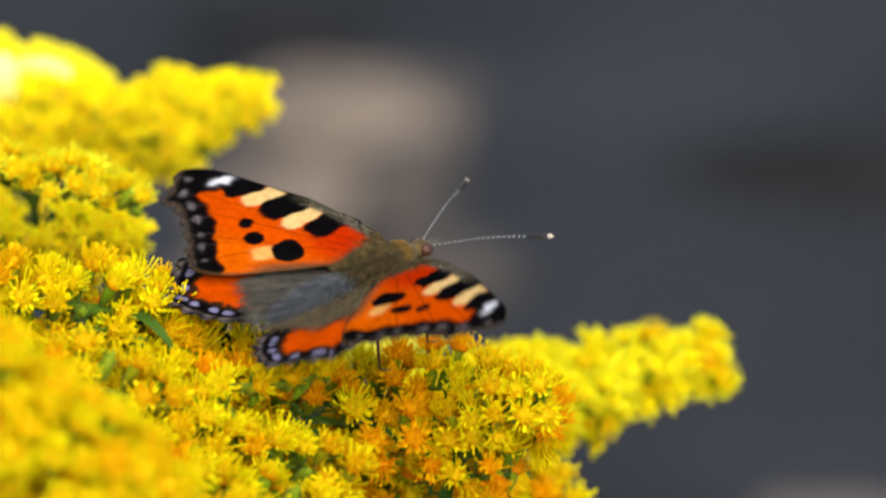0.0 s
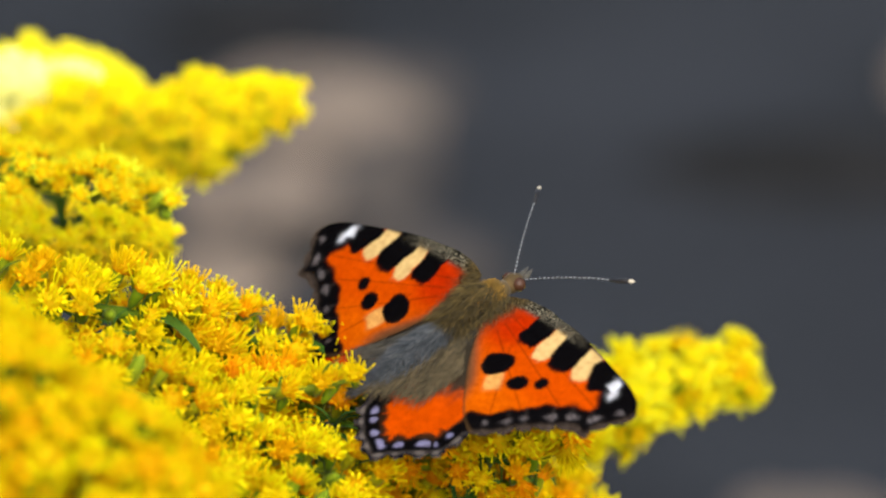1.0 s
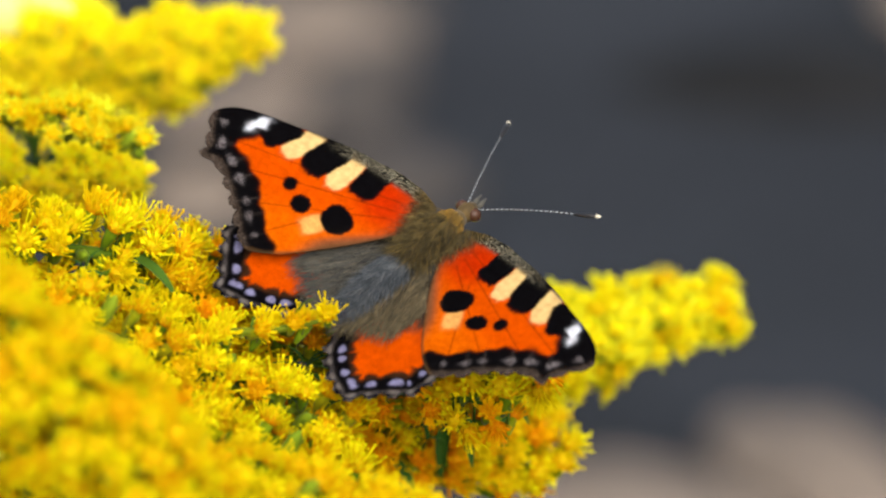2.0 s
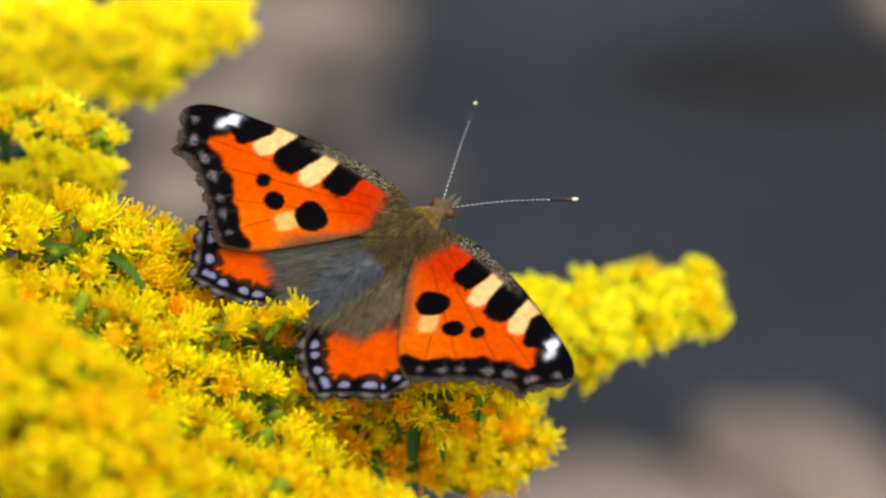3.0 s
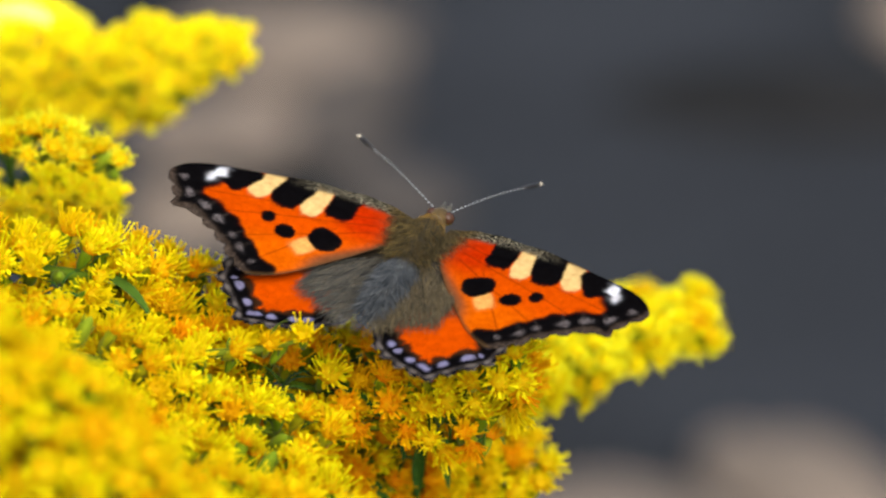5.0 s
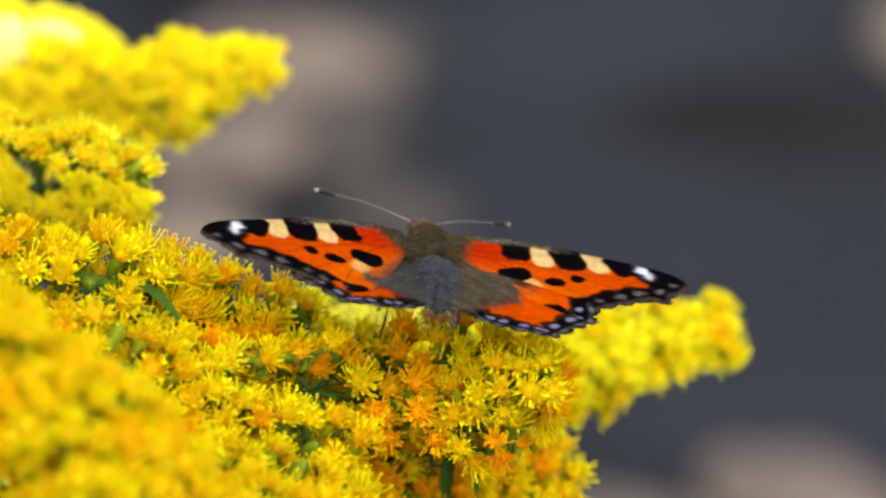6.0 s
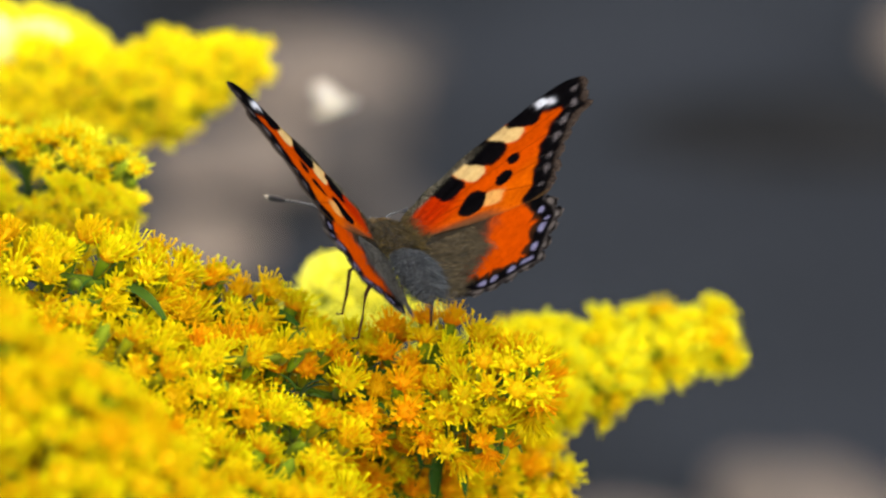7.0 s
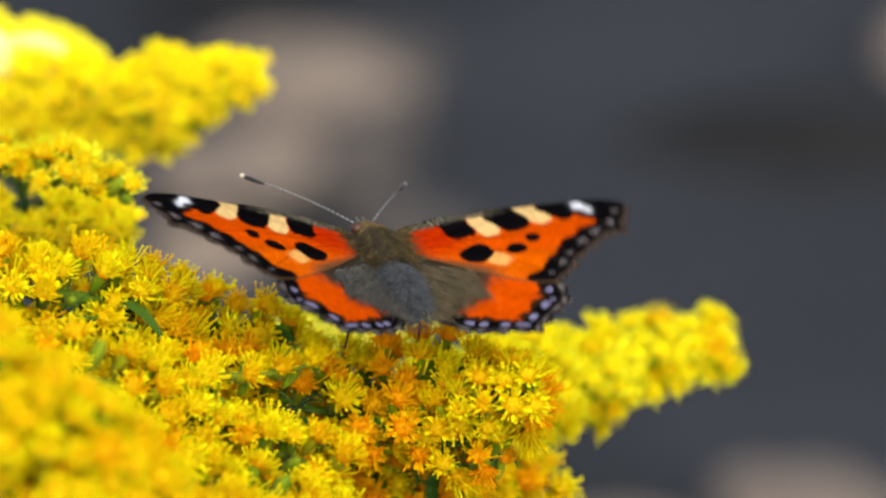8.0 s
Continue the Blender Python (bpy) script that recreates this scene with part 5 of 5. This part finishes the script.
    walk(forewing_r, [
        (0.0, pose(0.0013, 0.0065, 0.00018, 1.51, -12.17, -7.14)), (0.2, pose(0.0013, 0.0065, 0.00018, 0.63, -9.73, -3.70)),
        (0.3, pose(0.0013, 0.0065, 0.00018, 0.35, -6.45, -3.08)), (0.4, pose(0.0013, 0.0065, 0.00018, 0.56, -8.33, -3.87)),
        (0.5, pose(0.0013, 0.0065, 0.00018, 0.82, -8.96, -5.25)), (0.6, pose(0.0013, 0.0065, 0.00018, 1.40, -20.53, -3.99)),
        (0.7, pose(0.0013, 0.0065, 0.00018, 1.28, -20.65, -3.63)), (0.8, pose(0.0013, 0.0065, 0.00018, 0.98, 9.25, 6.09)),
        (0.9, pose(0.0013, 0.0065, 0.00018, -0.10, -2.18, 2.56)), (1.0, pose(0.0013, 0.0065, 0.00018, 0.01, 0.79, 0.74)),
        (1.1, pose(0.0013, 0.0065, 0.00018, -0.01, 0.30, -2.22)), (1.2, pose(0.0013, 0.0065, 0.00018, 0.20, -3.16, -3.57)),
        (1.3, pose(0.0013, 0.0065, 0.00018, 1.05, -8.25, -7.31)), (1.5, pose(0.0013, 0.0065, 0.00018, 1.15, -9.22, -7.14)),
        (1.6, pose(0.0013, 0.0065, 0.00018, 1.14, -7.71, -8.46)), (1.7, pose(0.0013, 0.0065, 0.00018, 1.71, -13.40, -7.32)),
        (2.8, pose(0.0013, 0.0065, 0.00018, 0.49, -10.09, -2.78)), (3.0, pose(0.0013, 0.0065, 0.00018, 0.73, -10.90, -3.86)),
        (3.2, pose(0.0013, 0.0065, 0.00018, 0.56, -7.86, -4.11)), (3.5, pose(0.0013, 0.0065, 0.00018, 0.77, -9.49, -4.64)),
        (3.7, pose(0.0013, 0.0065, 0.00018, 1.05, -11.53, -5.23)), (3.8, pose(0.0013, 0.0065, 0.00018, 1.85, -16.50, -6.48)),
        (3.9, pose(0.0013, 0.0065, 0.00018, 1.84, -11.95, -8.83)), (4.0, pose(0.0013, 0.0065, 0.00018, 1.38, -9.01, -8.77)),
        (4.1, pose(0.0013, 0.0065, 0.00018, 1.02, -6.89, -8.47)), (4.2, pose(0.0013, 0.0065, 0.00018, 0.97, -6.38, -8.63)),
        (4.3, pose(0.0013, 0.0065, 0.00018, 1.79, -13.99, -7.38)), (4.4, pose(0.0013, 0.0065, 0.00018, 1.78, -14.64, -7.02)),
        (4.5, pose(0.0013, 0.0065, 0.00018, 1.59, -11.89, -7.67)), (4.7, pose(0.0013, 0.0065, 0.00018, 0.92, -8.99, -5.90)),
        (5.8, pose(0.0013, 0.0065, 0.00018, 0.71, -6.71, -6.08)), (6.0, pose(0.0013, 0.0065, 0.00018, 0.87, -5.37, -9.19)),
        (6.2, pose(0.0013, 0.0065, 0.00018, 0.60, -4.45, -7.71)), (6.5, pose(0.0013, 0.0065, 0.00018, 0.40, -3.07, -7.37)),
        (6.7, pose(0.0013, 0.0065, 0.00018, 2.77, -16.55, -9.63)), (6.8, pose(0.0013, 0.0065, 0.00018, -0.85, -27.36, 1.85)),
        (7.0, pose(0.0013, 0.0065, 0.00018, -6.74, -46.83, 9.20)), (7.2, pose(0.0013, 0.0065, 0.00018, -0.08, -20.38, 0.23)),
        (7.3, pose(0.0013, 0.0065, 0.00018, -0.01, -15.62, 0.04)), (7.5, pose(0.0013, 0.0065, 0.00018, -2.98, -31.97, 5.62)),
        (7.7, pose(0.0013, 0.0065, 0.00018, -0.55, -8.61, 3.69)), (7.8, pose(0.0013, 0.0065, 0.00018, -0.47, -16.80, 1.63)),
        (7.9, pose(0.0013, 0.0065, 0.00018, -0.74, -17.32, 2.50)), (8.0, pose(0.0013, 0.0065, 0.00018, -0.69, -13.01, 3.07))])
    walk(hindwing_l, [
        (0.0, pose(-0.0013, 0.0065, -0.0007, -0.90, 10.17, -5.08)), (0.2, pose(-0.0013, 0.0065, -0.0007, -0.86, 9.70, -5.07)),
        (0.3, pose(-0.0013, 0.0065, -0.0007, -0.59, 6.66, -5.03)), (0.4, pose(-0.0013, 0.0065, -0.0007, -0.68, 7.70, -5.05)),
        (0.5, pose(-0.0013, 0.0065, -0.0007, -0.44, 4.99, -5.02)), (0.6, pose(-0.0013, 0.0065, -0.0007, -2.16, 23.35, -5.45)),
        (0.7, pose(-0.0013, 0.0065, -0.0007, -1.75, 19.24, -5.30)), (0.8, pose(-0.0013, 0.0065, -0.0007, 4.00, -12.70, -12.00)),
        (0.9, pose(-0.0013, 0.0065, -0.0007, 10.00, -7.00, -15.00)), (1.0, pose(-0.0013, 0.0065, -0.0007, 12.00, -4.00, -16.00)),
        (1.1, pose(-0.0013, 0.0065, -0.0007, 11.00, 0.00, -14.00)), (1.2, pose(-0.0013, 0.0065, -0.0007, 8.00, 2.50, -10.00)),
        (1.3, pose(-0.0013, 0.0065, -0.0007, 2.00, 7.20, -6.00)), (1.5, pose(-0.0013, 0.0065, -0.0007, -0.47, 5.38, -5.02)),
        (1.6, pose(-0.0013, 0.0065, -0.0007, -0.48, 5.50, -5.02)), (1.7, pose(-0.0013, 0.0065, -0.0007, -0.92, 10.38, -5.08)),
        (2.8, pose(-0.0013, 0.0065, -0.0007, -0.46, 5.20, -5.02)), (3.0, pose(-0.0013, 0.0065, -0.0007, -0.52, 5.89, -5.03)),
        (3.2, pose(-0.0013, 0.0065, -0.0007, -0.54, 6.17, -5.03)), (3.5, pose(-0.0013, 0.0065, -0.0007, -0.42, 4.80, -5.02)),
        (3.7, pose(-0.0013, 0.0065, -0.0007, -0.98, 11.11, -5.10)), (3.8, pose(-0.0013, 0.0065, -0.0007, -1.27, 14.24, -5.16)),
        (3.9, pose(-0.0013, 0.0065, -0.0007, -0.87, 9.89, -5.08)), (4.0, pose(-0.0013, 0.0065, -0.0007, -0.35, 4.04, -5.01)),
        (4.1, pose(-0.0013, 0.0065, -0.0007, -0.38, 4.31, -5.01)), (4.2, pose(-0.0013, 0.0065, -0.0007, -0.38, 4.30, -5.01)),
        (4.3, pose(-0.0013, 0.0065, -0.0007, -1.06, 11.90, -5.11)), (4.4, pose(-0.0013, 0.0065, -0.0007, -1.10, 12.42, -5.12)),
        (4.5, pose(-0.0013, 0.0065, -0.0007, -0.75, 8.47, -5.06)), (4.7, pose(-0.0013, 0.0065, -0.0007, -0.56, 6.42, -5.03)),
        (5.8, pose(-0.0013, 0.0065, -0.0007, -5.34, 6.37, -3.01)), (6.0, pose(-0.0013, 0.0065, -0.0007, -5.39, 7.36, -3.01)),
        (6.2, pose(-0.0013, 0.0065, -0.0007, -5.28, 5.28, -3.00)), (6.5, pose(-0.0013, 0.0065, -0.0007, -5.23, 4.18, -3.00)),
        (6.7, pose(-0.0013, 0.0065, -0.0007, 0.64, 19.87, -1.06)), (6.8, pose(-0.0013, 0.0065, 0.0000, 4.00, 25.05, 0.00)),
        (7.0, pose(-0.0013, 0.0065, 0.0000, 10.00, 43.50, 0.00)), (7.2, pose(-0.0013, 0.0065, 0.0000, 3.00, 20.81, 0.00)),
        (7.3, pose(-0.0013, 0.0065, 0.0000, 2.00, 15.91, 0.00)), (7.5, pose(-0.0013, 0.0065, 0.0000, 6.00, 34.99, 0.00)),
        (7.7, pose(-0.0013, 0.0065, 0.0000, 0.00, 9.85, 0.00)), (7.8, pose(-0.0013, 0.0065, 0.0000, 0.00, 17.70, 0.00)),
        (7.9, pose(-0.0013, 0.0065, 0.0000, 0.00, 19.25, 0.00)), (8.0, pose(-0.0013, 0.0065, 0.0000, 0.00, 14.86, 0.00))])
    walk(hindwing_r, [
        (0.0, pose(0.0013, 0.0065, 0.0000, 1.09, -12.21, -5.12)), (0.2, pose(0.0013, 0.0065, 0.0000, 0.86, -9.72, -5.07)),
        (0.3, pose(0.0013, 0.0065, 0.0000, 0.57, -6.44, -5.03)), (0.4, pose(0.0013, 0.0065, 0.0000, 0.73, -8.32, -5.05)),
        (0.5, pose(0.0013, 0.0065, 0.0000, 0.79, -8.97, -5.06)), (0.6, pose(0.0013, 0.0065, 0.0000, 1.87, -20.49, -5.34)),
        (0.7, pose(0.0013, 0.0065, 0.0000, 1.88, -20.60, -5.34)), (0.8, pose(0.0013, 0.0065, 0.0000, -0.82, 9.26, -5.07)),
        (0.9, pose(0.0013, 0.0065, 0.0000, 0.19, -2.17, -5.00)), (1.0, pose(0.0013, 0.0065, 0.0000, -0.07, 0.79, -5.00)),
        (1.1, pose(0.0013, 0.0065, 0.0000, -0.03, 0.30, -5.00)), (1.2, pose(0.0013, 0.0065, 0.0000, 0.28, -3.15, -5.01)),
        (1.3, pose(0.0013, 0.0065, 0.0000, 0.73, -8.28, -5.05)), (1.5, pose(0.0013, 0.0065, 0.0000, 0.82, -9.25, -5.07)),
        (1.6, pose(0.0013, 0.0065, 0.0000, 0.68, -7.77, -5.05)), (1.7, pose(0.0013, 0.0065, 0.0000, 1.20, -13.46, -5.14)),
        (2.8, pose(0.0013, 0.0065, 0.0000, 0.89, -10.06, -5.08)), (3.0, pose(0.0013, 0.0065, 0.0000, 0.96, -10.88, -5.09)),
        (3.2, pose(0.0013, 0.0065, 0.0000, 0.69, -7.85, -5.05)), (3.5, pose(0.0013, 0.0065, 0.0000, 0.84, -9.48, -5.07)),
        (3.7, pose(0.0013, 0.0065, 0.0000, 1.02, -11.53, -5.10)), (3.8, pose(0.0013, 0.0065, 0.0000, 1.49, -16.54, -5.22)),
        (3.9, pose(0.0013, 0.0065, 0.0000, 1.07, -12.04, -5.11)), (4.0, pose(0.0013, 0.0065, 0.0000, 0.80, -9.08, -5.06)),
        (4.1, pose(0.0013, 0.0065, 0.0000, 0.61, -6.94, -5.04)), (4.2, pose(0.0013, 0.0065, 0.0000, 0.56, -6.43, -5.03)),
        (4.3, pose(0.0013, 0.0065, 0.0000, 1.25, -14.05, -5.15)), (4.4, pose(0.0013, 0.0065, 0.0000, 1.31, -14.69, -5.17)),
        (4.5, pose(0.0013, 0.0065, 0.0000, 0.99, -11.96, -4.77)), (4.7, pose(0.0013, 0.0065, 0.0000, 0.64, -9.01, -4.05)),
        (5.8, pose(0.0013, 0.0065, 0.0000, -1.50, -6.74, 0.00)), (6.0, pose(0.0013, 0.0065, 0.0000, -1.50, -5.44, 0.00)),
        (6.2, pose(0.0013, 0.0065, 0.0000, -1.50, -4.49, 0.00)), (6.5, pose(0.0013, 0.0065, 0.0000, -1.50, -3.10, 0.00)),
        (6.7, pose(0.0013, 0.0065, 0.0000, -0.50, -16.77, 0.00)), (6.8, pose(0.0013, 0.0065, 0.0000, 0.00, -27.38, 0.00)),
        (7.0, pose(0.0013, 0.0065, 0.0000, 0.00, -47.20, 0.00)), (7.2, pose(0.0013, 0.0065, 0.0000, 0.00, -20.38, 0.00)),
        (7.3, pose(0.0013, 0.0065, 0.0000, 0.00, -15.62, 0.00)), (7.5, pose(0.0013, 0.0065, 0.0000, 0.00, -32.10, 0.00)),
        (7.7, pose(0.0013, 0.0065, 0.0000, 0.00, -8.63, 0.00)), (7.8, pose(0.0013, 0.0065, 0.0000, 0.00, -16.81, 0.00)),
        (7.9, pose(0.0013, 0.0065, 0.0000, 0.00, -17.34, 0.00)), (8.0, pose(0.0013, 0.0065, 0.0000, 0.00, -13.03, 0.00))])
    walk(antenna_l, [
        (0, pose(-0.0005, 0.01233, 0.00011, -2.2, 0.0, 32.2)), (0.2, pose(-0.0005, 0.01233, 0.00011, -8.1, 0.0, 29.6)),
        (0.5, pose(-0.0005, 0.01233, 0.00011, -5.7, 0.0, 29.4)), (0.7, pose(-0.0005, 0.01233, 0.00011, -6.9, 0.0, 25.2)),
        (0.8, pose(-0.0005, 0.01233, 0.00011, -0.6, 0.0, 32.4)), (1.0, pose(-0.0005, 0.01233, 0.00011, -0.0, 0.0, 39.9)),
        (1.2, pose(-0.0005, 0.01233, 0.00011, -4.8, 0.0, 35.9)), (1.5, pose(-0.0005, 0.01233, 0.00011, -3.1, 0.0, 27.0)),
        (1.7, pose(-0.0005, 0.01233, 0.00011, -13.6, 0.0, 26.5)), (2.8, pose(-0.0005, 0.01233, 0.00011, -7.1, 0.0, 32.8)),
        (3.0, pose(-0.0005, 0.01233, 0.00011, -5.6, 0.0, 31.5)), (3.2, pose(-0.0005, 0.01233, 0.00011, -4.1, 0.0, 30.5)),
        (3.5, pose(-0.0005, 0.01233, 0.00011, -4.1, 0.0, 37.3)), (3.8, pose(-0.0005, 0.01233, 0.00011, -0.1, 0.0, 43.7)),
        (4.0, pose(-0.0005, 0.01233, 0.00011, -6.7, 0.0, 44.0)), (4.3, pose(-0.0005, 0.01233, 0.00011, -8.9, 0.0, 42.4)),
        (4.5, pose(-0.0005, 0.01233, 0.00011, -1.5, 0.0, 43.3)), (4.7, pose(-0.0005, 0.01233, 0.00011, 1.2, 0.0, 48.9)),
        (5.8, pose(-0.0005, 0.01233, 0.00011, 4.4, 0.0, 71.7)), (6.0, pose(-0.0005, 0.01233, 0.00011, -9.3, 0.0, 40.4)),
        (6.2, pose(-0.0005, 0.01233, 0.00011, -6.3, 0.0, 33.3)), (6.5, pose(-0.0005, 0.01233, 0.00011, 1.7, 0.0, 40.0)),
        (7.0, pose(-0.0005, 0.01233, 0.00011, -8.1, 0.0, 27.3)), (7.3, pose(-0.0005, 0.01233, 0.00011, 2.6, 0.0, 38.9)),
        (7.5, pose(-0.0005, 0.01233, 0.00011, -8.6, 0.0, 32.1)), (7.8, pose(-0.0005, 0.01233, 0.00011, 7.4, 0.0, 34.5)),
        (8.0, pose(-0.0005, 0.01233, 0.00011, 2.3, 0.0, 44.3))])
    walk(antenna_r, [
        (0, pose(0.0005, 0.01233, 0.00011, 9.3, -0.0, -60.9)), (0.2, pose(0.0005, 0.01233, 0.00011, 13.2, -0.0, -59.7)),
        (0.5, pose(0.0005, 0.01233, 0.00011, 16.8, -0.0, -64.6)), (0.7, pose(0.0005, 0.01233, 0.00011, 10.1, -0.0, -61.6)),
        (0.8, pose(0.0005, 0.01233, 0.00011, 12.2, -0.0, -70.9)), (1.0, pose(0.0005, 0.01233, 0.00011, 7.9, -0.0, -68.8)),
        (1.2, pose(0.0005, 0.01233, 0.00011, 11.1, -0.0, -67.1)), (1.5, pose(0.0005, 0.01233, 0.00011, 17.6, -0.0, -61.8)),
        (1.7, pose(0.0005, 0.01233, 0.00011, 14.6, -0.0, -67.2)), (2.8, pose(0.0005, 0.01233, 0.00011, 22.9, -0.0, -59.5)),
        (3.0, pose(0.0005, 0.01233, 0.00011, 23.4, -0.0, -58.6)), (3.2, pose(0.0005, 0.01233, 0.00011, 20.2, -0.0, -64.3)),
        (3.5, pose(0.0005, 0.01233, 0.00011, 22.7, -0.0, -56.9)), (3.8, pose(0.0005, 0.01233, 0.00011, 6.6, -0.0, -46.3)),
        (4.0, pose(0.0005, 0.01233, 0.00011, 16.1, -0.0, -49.6)), (4.3, pose(0.0005, 0.01233, 0.00011, 14.5, -0.0, -54.5)),
        (4.5, pose(0.0005, 0.01233, 0.00011, 19.1, -0.0, -54.5)), (4.7, pose(0.0005, 0.01233, 0.00011, -6.4, -0.0, -33.0)),
        (5.8, pose(0.0005, 0.01233, 0.00011, -17.9, -0.0, -16.3)), (6.0, pose(0.0005, 0.01233, 0.00011, -11.5, -0.0, -48.4)),
        (6.2, pose(0.0005, 0.01233, 0.00011, -6.3, -0.0, -50.4)), (6.5, pose(0.0005, 0.01233, 0.00011, -6.1, -0.0, -45.4)),
        (7.0, pose(0.0005, 0.01233, 0.00011, -11.7, -0.0, -36.3)), (7.3, pose(0.0005, 0.01233, 0.00011, -2.0, -0.0, -35.2)),
        (7.5, pose(0.0005, 0.01233, 0.00011, -6.8, -0.0, -37.9)), (7.8, pose(0.0005, 0.01233, 0.00011, -3.9, -0.0, -37.5)),
        (8.0, pose(0.0005, 0.01233, 0.00011, -5.8, -0.0, -33.8))])
    for plant, gain in ((plant_a, 1.0), (plant_b, 1.08)):
        root = plant.location.copy()
        walk(plant, [(t, pose(root.x, root.y, rise / 1000, 0, lean * gain, 0)) for t, lean, rise in SWING])
    for branch, rows in ((tip_spray, TIP_SWAY), (far_spray, SWAY), (far_lobe, SWAY), (bright_spray, SWAY), (glare_spray, SWAY)):
        home = branch.location.copy()
        walk(branch, [(t, Matrix.Translation(home + (RIGHT * dx - UPWARD * dy) * 0.000055)) for t, dx, dy in rows])
    walk(insect, [(t, Matrix.Translation(plan(u, v, 150)) @ pose(0, 0, 0, 10, 0, -60)) for t, u, v in
                  ((0, -78.2, 6.2), (6.8, -76.9, 5.6), (6.9, -55.8, 9.2), (6.96, -16.2, 12.0), (7.0, -9.5, 13.1), (7.05, -8.2, 15.9), (7.1, -7.7, 19.4), (7.2, -7.4, 31.5), (7.3, -5.2, 49.3), (8, -5.7, 60.1))])


motions()
